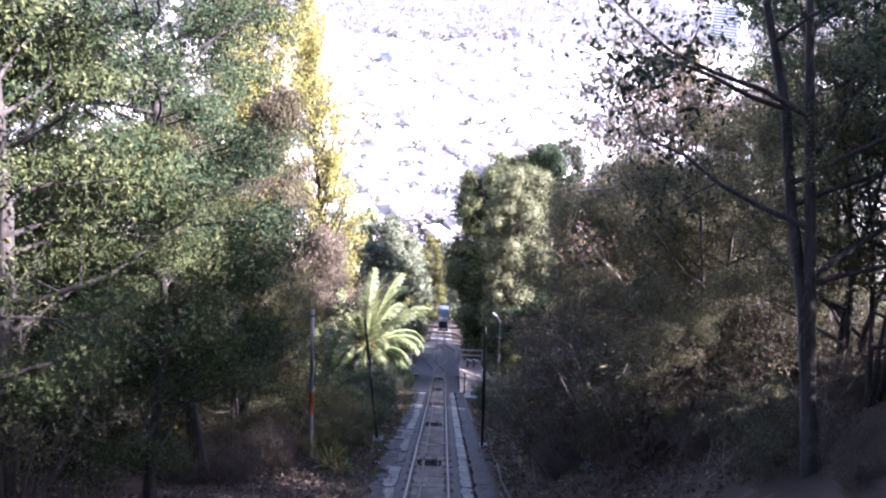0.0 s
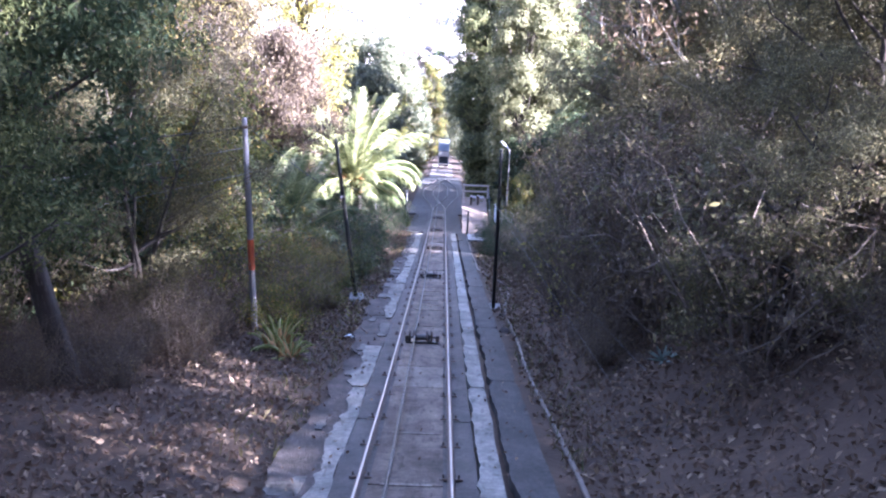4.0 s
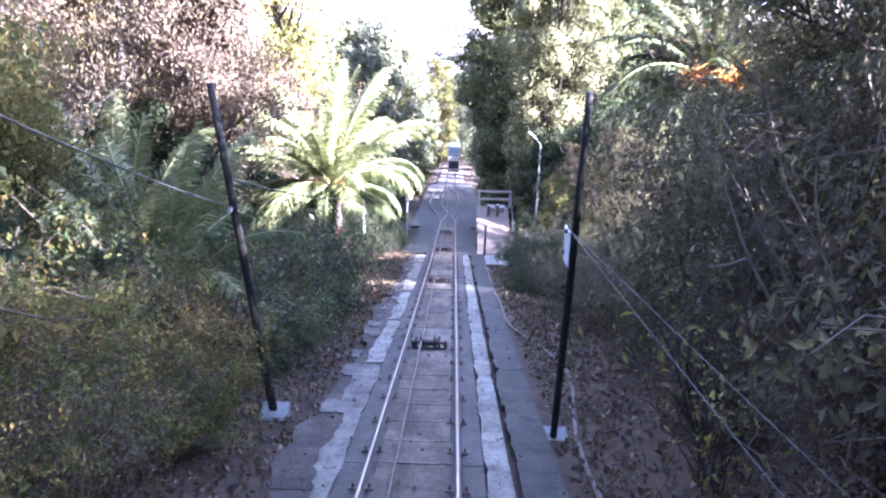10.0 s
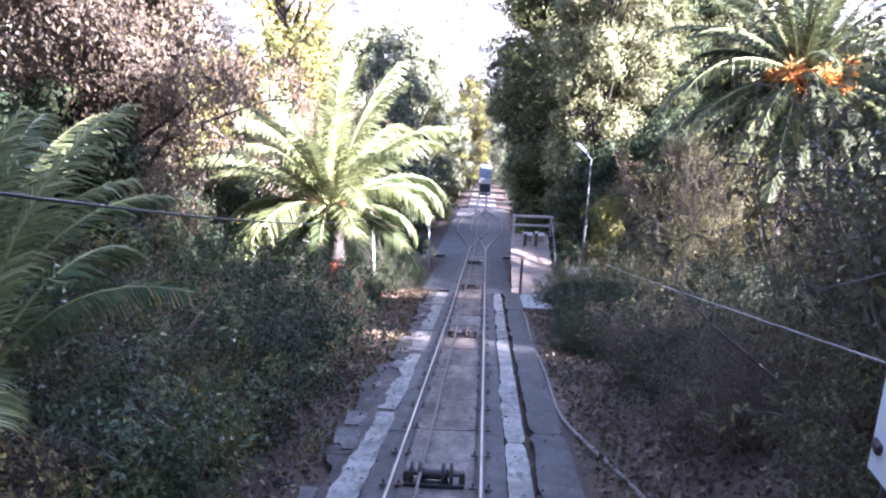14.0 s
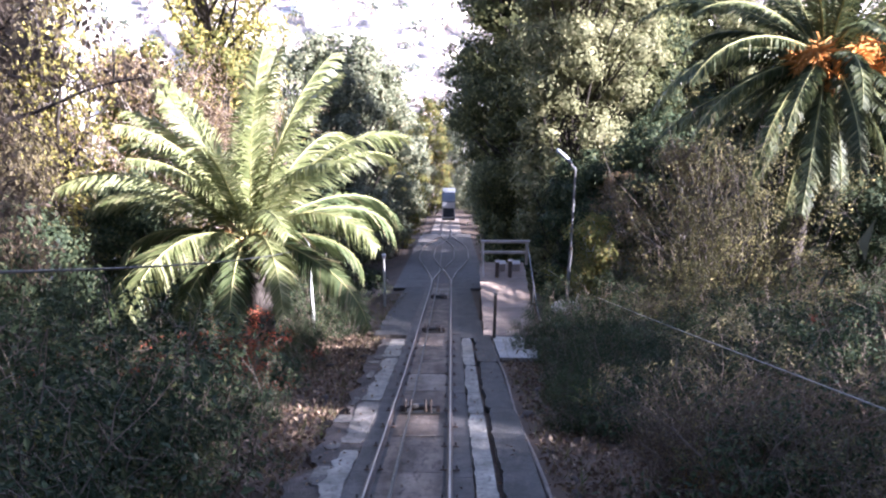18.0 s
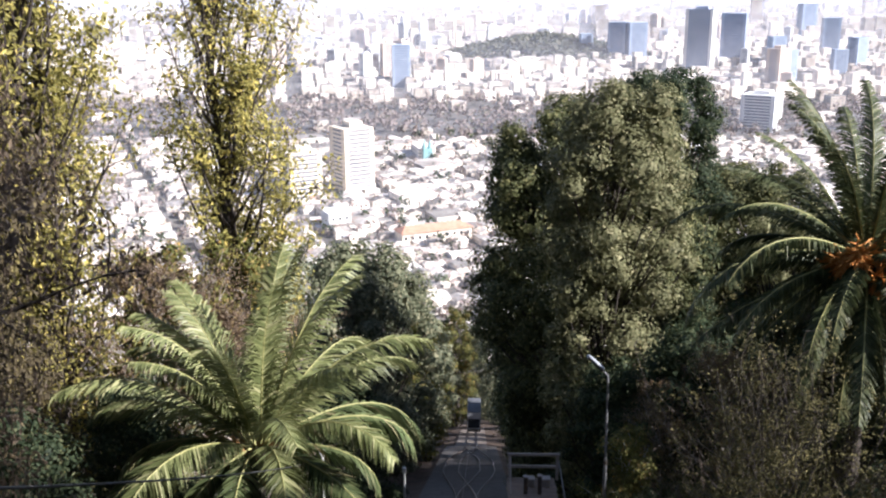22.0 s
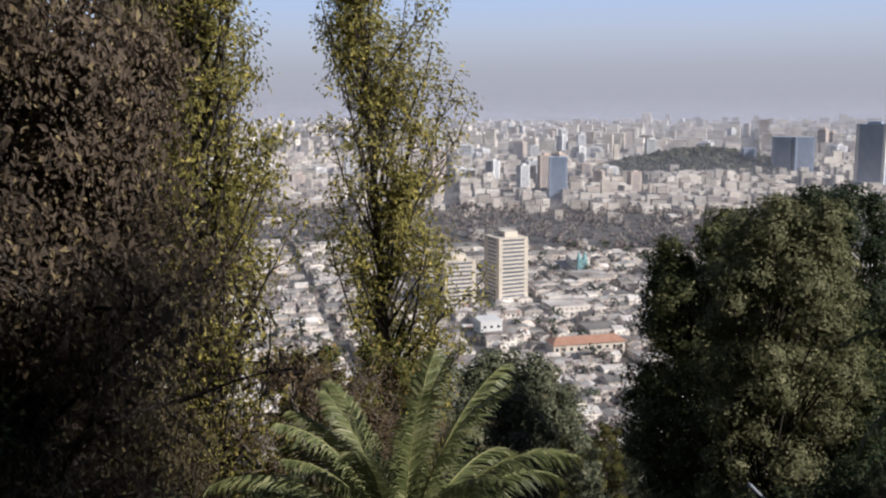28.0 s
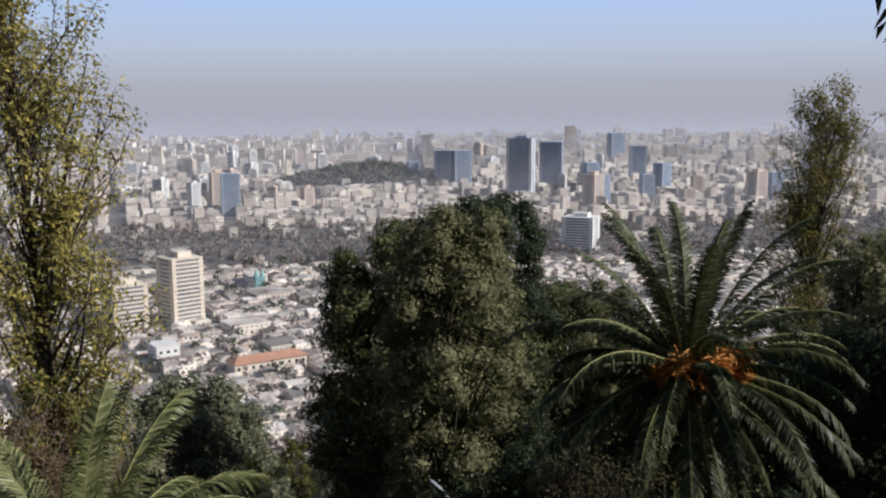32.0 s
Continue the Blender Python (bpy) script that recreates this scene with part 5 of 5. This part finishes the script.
M_AGAVE = surf("blue grey succulent leaf", (0.16, 0.21, 0.17), (0.24, 0.29, 0.24), 6.0, 0.5, 0.1, 30)
agave = make_agave(2)
plant(agave, 4.0, 13.0, 0, 0.6, "blue grey agave rosette on the bank", "agave", fresh=True)


def make_tangle(seed):
    """A heap of bare pale branches."""
    rng = np.random.default_rng(seed)
    root = new("dead_branch")
    for _ in range(11):
        d = rng.normal(size=3) * (1, 0.6, 0.5) + (0, 0, 0.35)
        main = wander(rng, rng.normal(size=3) * 0.15, d, rng.uniform(0.9, 1.7), 6, 0.28)
        ls = [(main, np.linspace(0.022, 0.006, 7))]
        for _ in range(3):
            i = rng.integers(1, 5)
            ls.append((wander(rng, main[i], rng.normal(size=3), rng.uniform(0.3, 0.7), 4, 0.3), np.linspace(0.014, 0.004, 5)))
        part("branch", tube_mesh("branch", ls, M_BARKPALE, 5), None, root)
    return root


tangle = make_tangle(5)
for k, (x, y, up) in enumerate(((5.1, 21.0, 2.9), (4.2, 23.5, 1.8), (7.0, 20.0, 2.4), (-6.6, 12.0, 6.0))):
    m = Matrix.Translation((x, y, gz(x, y) + up)) @ Matrix.Rotation(k * 1.3, 4, "Z") @ Matrix.Scale(0.62, 4)
    ob = tangle if k == 0 else copy_thing(tangle, m)
    ob.matrix_basis = m
    tagged(ob, "bare pale dead branches caught in the shrubs", "branch", "dead branches")

M_STALK = surf("dry pale stalks", (0.34, 0.26, 0.16), (0.48, 0.38, 0.25), 6.0, 0.9, 0.3, 30)


def make_stalks(seed):
    """A clump of dry upright stalks."""
    rng = np.random.default_rng(seed)
    root = new("dry_stalks")
    for _ in range(9):
        st = wander(rng, rng.normal(size=3) * (0.25, 0.25, 0) + (0, 0, -0.1), rng.normal(size=3) * 0.3 + (0, 0, 1), rng.uniform(0.4, 1.0), 4, 0.14)
        tw = [(wander(rng, st[2], rng.normal(size=3) * 0.6 + (0, 0, 0.6), 0.25, 2, 0.2), np.linspace(0.006, 0.003, 3)) for _ in range(3)]
        part("stalk", tube_mesh("stalk", [(st, np.linspace(0.014, 0.005, 5))] + tw, M_STALK, 4), None, root)
    return root


stalks = make_stalks(12)
rs = random.Random(31)
for k, (x, y) in enumerate(((5.9, 14.6), (6.2, 11.5), (6.1, 7.6), (6.8, 9.1), (6.9, 7.4), (5.4, 7.4), (5.6, 13.4), (5.9, 12.3), (6.5, 10.2), (6.0, 9.6), (5.6, 10.8), (5.2, 15.8))):
    plant(stalks, x, y, rs.uniform(0, 6.28), rs.uniform(0.8, 1.3), "clump of dry pale upright stalks on the bank", "dry plant", "dry stalks", fresh=k == 0)

birch = make_tree(91, 4.2, 0.35, 1.2, 16, 4, L_LIME, 26, 0.10, 0.2, bark=M_WHITEPOST, up=0.8, top=1.3, trunk_r=0.06, name="tree")
plant(birch, 4.6, 50.6, 0.0, 1.0, "slender young tree with a whitewashed trunk", fresh=True)


def make_stone(seed, sx, sy, sz):
    bm = bmesh.new()
    bmesh.ops.create_icosphere(bm, subdivisions=2, radius=1.0)
    rs = random.Random(seed)
    for v in bm.verts:
        v.co *= 1 + 0.25 * noise.noise(v.co * 1.3 + Vector((seed, 0, 0)))
        v.co.x, v.co.y, v.co.z = v.co.x * sx, v.co.y * sy, v.co.z * sz
    return bm


me = bpy.data.meshes.new("stone")
bm = make_stone(3, 0.13, 0.1, 0.07)
bm.to_mesh(me)
bm.free()
me.materials.append(M_LEFT)
rs = random.Random(6)
for k in range(46):
    side = rs.random() < 0.5
    x, y = (-1.55 - abs(rs.gauss(0, 0.5)) if side else 1.85 + abs(rs.gauss(0, 0.6))), rs.uniform(9, 46)
    s = rs.uniform(0.35, 1.2)
    thing("stone", Matrix.Translation((x, y, gz(x, y) + 0.02)) @ Matrix.Rotation(rs.uniform(0, 6), 4, "Z") @ Matrix.Diagonal((s, s, s, 1)), "grey stone lying in the leaf litter", "stone", "loose stones", data=me)
bag = thing("crumpled_bag", (-1.54, 16.86, gz(-1.54, 16.86)), "crumpled white plastic bag on the ground", "bag")
bm = make_stone(11, 0.14, 0.1, 0.07)
part("body", bm, M_WHITE, bag)

# dry grass along the edges
rng = np.random.default_rng(15)
n = 5200
gxs = np.where(rng.random(n) < 0.5, -1.45 - rng.gamma(1.3, 0.5, n), 1.85 + rng.gamma(1.3, 0.6, n))
gys = rng.uniform(9, 62, n)
c = np.stack([gxs, gys, ground_z(gxs, gys)], 1)
d = unit(rng.normal(size=(n, 3)) * (0.5, 0.5, 0.1) + (0, 0, 1))
h = rng.uniform(0.08, 0.3, (n, 1))
sd = unit(np.cross(d, rng.normal(size=(n, 3)))) * 0.008
q = np.stack([c - sd, c + sd, c + d * h * 0.6 + sd * 0.7, c + d * h + rng.normal(size=(n, 3)) * 0.03, c + d * h * 0.6 - sd * 0.7], 1)
thing("dry_grass", (0, 0, 0), "dry grass and weeds along the track edges", "grass", kind="stuff", data=mesh_of("dry_grass", q, np.arange(5 * n).reshape(n, 5), leafm("dry grass", (0.10, 0.085, 0.045), (0.22, 0.18, 0.09), (0.09, 0.12, 0.04))))


# ---- the city on the plain ----
M_CITY = surf("city ground", (0.075, 0.07, 0.065), (0.15, 0.138, 0.125), 0.012, 0.9, 0.0, 1, (0.16, 0.155, 0.14))
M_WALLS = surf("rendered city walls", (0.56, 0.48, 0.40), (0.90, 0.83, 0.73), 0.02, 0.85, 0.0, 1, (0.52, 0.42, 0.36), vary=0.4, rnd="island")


def windowed(m, storey, bay, dark):
    """Rows of dark openings on the walls of blocks too far off for their windows to be built."""
    nd, ln = m.node_tree.nodes, m.node_tree.links
    p = next(n for n in nd if n.type == "BSDF_PRINCIPLED")
    col = p.inputs["Base Color"].links[0].from_socket
    xyz = nd.new("ShaderNodeSeparateXYZ")
    ln.new(nd.new("ShaderNodeNewGeometry").outputs["Position"], xyz.inputs[0])

    def calc(op, a, b=0.0):
        n = nd.new("ShaderNodeMath")
        n.operation = op
        for k, v in enumerate((a, b)):
            if isinstance(v, float):
                n.inputs[k].default_value = v
            else:
                ln.new(v, n.inputs[k])
        return n.outputs[0]

    row = calc("GREATER_THAN", calc("FRACT", calc("MULTIPLY", xyz.outputs["Z"], 1 / storey)), 0.5)
    along = calc("ADD", calc("MULTIPLY", xyz.outputs["X"], 0.83 / bay), calc("MULTIPLY", xyz.outputs["Y"], 0.61 / bay))
    both = calc("MULTIPLY", row, calc("GREATER_THAN", calc("FRACT", along), 0.38))
    mix = nd.new("ShaderNodeMix")
    mix.data_type = "RGBA"
    ln.new(calc("MULTIPLY", both, dark), mix.inputs[0])
    ln.new(col, mix.inputs[6])
    mix.inputs[7].default_value = (0.07, 0.08, 0.10, 1)
    ln.new(mix.outputs[2], p.inputs["Base Color"])


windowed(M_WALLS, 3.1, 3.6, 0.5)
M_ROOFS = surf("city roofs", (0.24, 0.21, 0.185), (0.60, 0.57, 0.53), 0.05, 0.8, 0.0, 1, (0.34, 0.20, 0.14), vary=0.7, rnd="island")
M_FLOORS = surf("dark window bands", (0.10, 0.11, 0.13), (0.20, 0.21, 0.23), 0.05, 0.4, 0.0, vary=0.4, rnd="island")
M_BEIGE = surf("beige render", (0.66, 0.575, 0.46), (0.74, 0.66, 0.55), 0.1, 0.85, 0.0, 1, (0.5, 0.45, 0.38))
M_PINK = surf("pinkish render", (0.58, 0.46, 0.38), (0.66, 0.54, 0.45), 0.1, 0.85, 0.0, 1, (0.5, 0.42, 0.36))
M_TOWERWHITE = surf("white render", (0.72, 0.71, 0.69), (0.80, 0.79, 0.77), 0.1, 0.8, 0.0, 1, (0.62, 0.6, 0.58))
# both tower blues are lightened to carry the haze of distance
M_BLUEGLASS = surf("blue glass curtain wall paled by haze", (0.27, 0.33, 0.43), (0.36, 0.42, 0.52), 0.08, 0.4, 0.0, spec=0.4)
M_BLUEDARK = surf("blue window bands paled by haze", (0.13, 0.16, 0.22), (0.18, 0.22, 0.29), 0.08, 0.4, 0.0, spec=0.4)
M_TEAL = surf("verdigris copper", (0.19, 0.36, 0.37), (0.27, 0.45, 0.45), 0.2, 0.6, 0.0)
M_TILE = surf("orange roof tiles", (0.42, 0.21, 0.13), (0.50, 0.28, 0.19), 0.3, 0.8, 0.0)
# bare tree browns, paled to take in the haze over the plain
L_PARK = leafm("bare park trees", (0.20, 0.16, 0.145), (0.31, 0.255, 0.225), (0.17, 0.17, 0.115), leaf=0.1)
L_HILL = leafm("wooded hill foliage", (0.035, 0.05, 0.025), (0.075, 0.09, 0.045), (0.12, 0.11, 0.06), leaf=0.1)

# the far hill's green is paled to paint in the haze before it
L_CERRO = leafm("wooded hill foliage with painted haze", (0.11, 0.12, 0.085), (0.18, 0.18, 0.13), (0.21, 0.19, 0.145), leaf=0.1)

pv = np.array([(-4800, 330, CITY_Z + 0.15), (4800, 330, CITY_Z + 0.15), (4800, 4940, CITY_Z + 0.15), (-4800, 4940, CITY_Z + 0.15)], float)
thing("pavement", (0, 0, 0), "pale grey streets and yards of the city", "pavement", kind="structure", data=mesh_of("pavement", pv, np.array([[0, 1, 2, 3]]), M_CITY))


def boxes_mesh(name, cx, cy, z0, sx, sy, h, rot, walls, roofs, ridge):
    """Many plain far blocks in one mesh, with their roofs as a second material."""
    n = len(cx)
    ux, uy = np.cos(rot), np.sin(rot)
    cor = np.array([(-1, -1), (1, -1), (1, 1), (-1, 1), (-1, 0), (1, 0)]) * 0.5
    px = cx[:, None] + cor[None, :, 0] * sx[:, None] * ux[:, None] - cor[None, :, 1] * sy[:, None] * uy[:, None]
    py = cy[:, None] + cor[None, :, 0] * sx[:, None] * uy[:, None] + cor[None, :, 1] * sy[:, None] * ux[:, None]
    lo = np.stack([px[:, :4], py[:, :4], np.broadcast_to(z0[:, None], (n, 4))], -1)
    hi = np.stack([px, py, np.broadcast_to((z0 + h)[:, None], (n, 6)) + ridge[:, None] * (np.arange(6) > 3)], -1)
    v = np.concatenate([lo, hi], 1)
    walls4 = np.arange(n)[:, None, None] * 10 + np.array([(0, 1, 5, 4), (2, 3, 7, 6), (4, 5, 9, 8), (6, 7, 8, 9)])[None]
    ends = np.arange(n)[:, None, None] * 10 + np.array([(1, 2, 6, 9, 5), (3, 0, 4, 8, 7)])[None]
    me = mesh_of(name, v, [walls4.reshape(-1, 4), ends.reshape(-1, 5)], [walls, roofs])
    me.polygons.foreach_set("material_index", np.concatenate([np.tile([0, 0, 1, 1], n), np.zeros(2 * n)]).astype(np.int32))
    return me


def make_tower(name, w, d, floors, fh, wall, glass, label, balconies=False, fins=0, roofbox=True, category="building"):
    """A far tower: body of glass or wall, a slab edge at each floor, piers at the corners, plant room on the roof."""
    root = thing(name, (0, 0, 0), label, category)
    h = floors * fh
    part("body", box(w - 0.6, d - 0.6, h), glass, root)
    for s in range(floors):
        proud = 0.9 if balconies else 0.15
        part("floor_band", box(w + proud - 0.15, d + proud - 0.15, fh * (0.42 if balconies else 0.5), 0, (0, 0, s * fh + fh * 0.02)), wall, root)
    for x in (-1, 1):
        for yy in (-1, 1):
            part("pier", box(w * 0.12, d * 0.22, h + 0.6, 0, (x * (w * 0.44 + 0.1), yy * (d * 0.39 + 0.1), 0)), wall, root)
    for k in range(fins):
        part("fin", box(0.5, 0.7, h + 2, 0, ((k + 0.5) / fins * w - w / 2, -d / 2 - 0.2, 0)), wall, root)
    part("parapet", box(w + 0.5, d + 0.5, 1.0, 0, (0, 0, h)), wall, root)
    if roofbox:
        part("plant_room", box(w * 0.45, d * 0.5, 4.0, 0.1, (w * 0.05, 0, h + 0.9)), wall, root)
    return root


def stand(ob, x, y, turn):
    ob.matrix_basis = Matrix.Translation((x, y, CITY_Z)) @ Matrix.Rotation(radians(turn), 4, "Z")


def far(px, dist):
    """x on the plain at a distance ahead, from the tangent px of the bearing from the last viewpoint."""
    return 0.56 + px * dist


tw = make_tower("apartment_tower", 23, 24, 17, 2.9, M_BEIGE, M_FLOORS, "beige apartment tower with rows of balconies", True)
stand(tw, -91, 690, 35)
copy_thing(tw, Matrix.Translation((-125, 668, CITY_Z - 14)) @ Matrix.Rotation(radians(30), 4, "Z"))
wt = make_tower("apartment_tower", 34, 30, 12, 3.0, M_TOWERWHITE, M_FLOORS, "white apartment block with small dark windows", True)
stand(wt, 293, 1000, -32)
dk = make_tower("office_tower", 26, 26, 18, 3.4, M_BLUEGLASS, M_BLUEDARK, "dark office tower with a flat roof", roofbox=False)
stand(dk, -114, 1420, 8)
gt = make_tower("office_tower", 44, 34, 29, 3.6, M_BLUEGLASS, M_BLUEGLASS, "tall blue glass office tower with pale vertical fins", fins=14)
for o in gt.children:
    if o.name.startswith(("fin", "pier")):
        o.data.materials[0] = M_TOWERWHITE
stand(gt, 364, 1600, -24)
g2 = make_tower("office_tower", 42, 36, 25, 3.7, M_BLUEGLASS, M_BLUEDARK, "blue glass office block", roofbox=False)
stand(g2, 458, 1750, -20)
for x, y, s, t in ((211, 1900, 0.55, 10), (268, 1860, 0.8, -20), (300, 1840, 0.8, 5), (520, 1700, 0.6, 12), (640, 1650, 0.6, 30), (720, 2000, 0.8, -10), (872, 2600, 0.95, 8), (780, 1500, 0.5, 10), (478, 1500, 0.5, 25), (555, 1500, 0.5, 0)):
    copy_thing(g2, Matrix.Translation((x, y, CITY_Z)) @ Matrix.Rotation(radians(t), 4, "Z") @ Matrix.Diagonal((s, s, s, 1)))
pk = make_tower("apartment_tower", 22, 20, 18, 2.9, M_PINK, M_FLOORS, "pinkish apartment tower in the dense city")
stand(pk, -150, 1600, 20)
cr2 = make_tower("apartment_tower", 20, 22, 20, 2.9, M_TOWERWHITE, M_FLOORS, "pale apartment tower in the dense city")
stand(cr2, 30, 2100, 12)
rc = random.Random(12)
for k in range(190):
    y = 1350 + 3300 * rc.random() ** 1.3
    x = rc.uniform(-0.52, 0.62) * y
    if 0 < x < 420 and 1450 < y < 2300:
        continue
    s = rc.uniform(0.6, 1.15)
    copy_thing((pk, cr2, wt)[k % 3], Matrix.Translation((x, y, CITY_Z)) @ Matrix.Rotation(rc.uniform(-0.7, 0.7), 4, "Z") @ Matrix.Diagonal((s, s, s * rc.uniform(0.6, 1.1), 1)))
yb = thing("house", (0, 0, 0), "long yellow building with an orange tiled roof", "house")
part("wall", box(44, 14, 9), M_BEIGE, yb)
bm = bmesh.new()
vs = [bm.verts.new(p) for p in ((-23, -8, 9), (23, -8, 9), (23, 8, 9), (-23, 8, 9), (-18, 0, 12), (18, 0, 12))]
for f in ((0, 1, 5, 4), (1, 2, 5), (2, 3, 4, 5), (3, 0, 4), (3, 2, 1, 0)):
    bm.faces.new([vs[q] for q in f])
part("roof", bm, M_TILE, yb)
for k in range(10):
    for z in (1.5, 5.2):
        part("window", box(1.6, 0.2, 2.0, 0, (-20 + 4.4 * k, -7.05, z)), M_GLASS, yb)
stand(yb, -26, 560, 25)
wb = thing("house", (0, 0, 0), "white flat roofed building among low roofs", "house")
part("wall", box(14, 16, 13), M_TOWERWHITE, wb)
part("parapet", box(14.6, 16.6, 0.8, 0, (0, 0, 13)), M_TOWERWHITE, wb)
for k in range(3):
    for z in (2, 5.6, 9.2):
        part("window", box(1.6, 0.2, 1.6, 0, (-4.4 + 4.4 * k, -8.05, z)), M_GLASS, wb)
stand(wb, -88, 585, 28)
ch = thing("church", (0, 0, 0), "church with a verdigris green tower", "church")
part("nave", box(14, 34, 14), M_WALLS, ch)
part("tower", box(8, 8, 15, 0, (0, -18, 0)), M_TEAL, ch)
for x in (-4, 4):
    part("spire", tube_mesh("spire", [(np.array([(x * 0.6, -18, 15), (x * 0.6, -18, 17), (x * 0.6, -18, 22)]), np.array([2.2, 1.8, 0.1]))], M_TEAL, 8), None, ch)
stand(ch, -47, 820, 15)

# low houses between the river park and the hill
rng = np.random.default_rng(9)


def grid_blocks(y0, y1, sx, sy, fill, wid, turn):
    """Places on a turned street grid."""
    out = []
    for a in np.arange(-3600, 3600, sx):
        for b in np.arange(-3600, 5400, sy):
            if rng.random() > fill or int(a // sx) % 7 == 0 or int(b // sy) % 6 == 0:
                continue
            x, y = a * math.cos(turn) - b * math.sin(turn), a * math.sin(turn) + b * math.cos(turn)
            if y0 < y < y1 and abs(x - 0.05 * y) < wid * y:
                out.append((x, y))
    return np.array(out)


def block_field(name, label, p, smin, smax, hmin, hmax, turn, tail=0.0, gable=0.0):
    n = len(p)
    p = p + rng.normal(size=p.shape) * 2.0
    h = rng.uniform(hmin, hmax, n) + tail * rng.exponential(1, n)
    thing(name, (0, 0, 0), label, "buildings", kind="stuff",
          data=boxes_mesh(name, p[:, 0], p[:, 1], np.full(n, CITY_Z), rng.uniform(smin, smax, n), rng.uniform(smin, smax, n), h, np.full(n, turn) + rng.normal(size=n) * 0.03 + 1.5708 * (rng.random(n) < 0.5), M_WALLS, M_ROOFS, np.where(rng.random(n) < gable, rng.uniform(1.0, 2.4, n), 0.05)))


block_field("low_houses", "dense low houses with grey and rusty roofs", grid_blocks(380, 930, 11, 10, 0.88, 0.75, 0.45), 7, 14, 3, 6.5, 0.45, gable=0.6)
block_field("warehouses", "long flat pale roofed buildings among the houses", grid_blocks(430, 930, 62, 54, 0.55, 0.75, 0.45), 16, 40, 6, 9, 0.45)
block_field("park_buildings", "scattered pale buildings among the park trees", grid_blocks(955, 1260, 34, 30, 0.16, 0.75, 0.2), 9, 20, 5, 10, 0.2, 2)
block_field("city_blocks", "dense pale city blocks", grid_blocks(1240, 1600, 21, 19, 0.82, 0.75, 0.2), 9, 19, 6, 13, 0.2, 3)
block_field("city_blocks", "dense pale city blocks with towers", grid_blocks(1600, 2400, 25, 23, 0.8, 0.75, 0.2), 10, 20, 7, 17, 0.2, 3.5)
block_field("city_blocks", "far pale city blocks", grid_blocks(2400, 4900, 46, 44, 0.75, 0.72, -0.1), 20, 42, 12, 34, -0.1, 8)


def far_trees(name, label, x, y, z, size, mat, per=26):
    at = np.stack([x, y, z], 1)
    thing(name, (0, 0, 0), label, "trees", kind="stuff", data=leaf_mesh(name, rng, at, size, per, size * 1.1, mat, droop=0.0, flat=0.8, slim=0.8))


n = 1500
ty = rng.uniform(940, 1250, n)
tx = rng.uniform(-0.75, 0.8, n) * ty
far_trees("park_trees", "bare brown trees of a long river park", tx, ty, CITY_Z + rng.uniform(4, 11, n), 3.4, L_PARK, 22)
n = 1500
ty = rng.uniform(380, 940, n)
tx = rng.uniform(-0.7, 0.75, n) * ty
far_trees("street_trees", "brown and green street trees among the houses", tx, ty, CITY_Z + rng.uniform(3, 8, n), 2.0, L_PARK, 18)
n = 520
ty = rng.uniform(390, 940, n)
tx = rng.uniform(-0.7, 0.75, n) * ty
far_trees("street_trees", "dark green street trees among the houses", tx, ty, CITY_Z + rng.uniform(4, 9, n), 2.5, L_HILL, 22)
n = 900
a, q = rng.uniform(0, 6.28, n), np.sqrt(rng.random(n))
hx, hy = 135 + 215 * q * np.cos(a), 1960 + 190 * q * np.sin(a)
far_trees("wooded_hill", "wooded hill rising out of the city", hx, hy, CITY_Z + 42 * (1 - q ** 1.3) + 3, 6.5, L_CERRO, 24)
n = 900
ty = rng.uniform(140, 420, n)
tx = rng.uniform(-1.0, 1.0, n) * ty
keep = np.abs(tx) > 6
tx, ty = tx[keep], ty[keep]
far_trees("hillside_woods", "dark woods on the lower hillside", tx, ty, ground_z(tx, ty) + rng.uniform(1.5, 5, len(tx)), 1.9, L_HILL, 40)

# smog over the plain: thin sheets added as haze, scattering a little daylight
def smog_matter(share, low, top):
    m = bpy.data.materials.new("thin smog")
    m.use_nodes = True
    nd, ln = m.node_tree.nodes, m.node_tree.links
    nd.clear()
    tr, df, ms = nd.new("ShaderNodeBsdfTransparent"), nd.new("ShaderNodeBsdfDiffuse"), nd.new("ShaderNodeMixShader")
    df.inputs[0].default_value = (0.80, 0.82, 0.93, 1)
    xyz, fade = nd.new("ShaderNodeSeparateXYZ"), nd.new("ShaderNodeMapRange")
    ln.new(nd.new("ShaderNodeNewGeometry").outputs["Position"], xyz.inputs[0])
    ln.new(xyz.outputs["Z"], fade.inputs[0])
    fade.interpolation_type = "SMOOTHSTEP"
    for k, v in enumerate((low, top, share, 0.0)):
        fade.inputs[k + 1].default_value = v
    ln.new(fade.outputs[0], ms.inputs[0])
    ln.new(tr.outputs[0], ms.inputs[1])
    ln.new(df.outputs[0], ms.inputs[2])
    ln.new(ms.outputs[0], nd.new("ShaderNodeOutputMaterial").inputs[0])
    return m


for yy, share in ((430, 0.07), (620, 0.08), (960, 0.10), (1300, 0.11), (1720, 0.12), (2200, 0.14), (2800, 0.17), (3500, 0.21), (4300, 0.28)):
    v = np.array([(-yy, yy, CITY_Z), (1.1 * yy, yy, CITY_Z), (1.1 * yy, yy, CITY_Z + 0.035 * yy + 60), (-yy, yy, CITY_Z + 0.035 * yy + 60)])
    thing("smog_layer", (0, 0, 0), "thin pale sheet standing in for smog over the city", "smog", kind="structure", data=mesh_of("smog_layer", v, np.array([[0, 1, 2, 3]]), smog_matter(share, CITY_Z + 35, CITY_Z + 0.035 * yy + 58)))
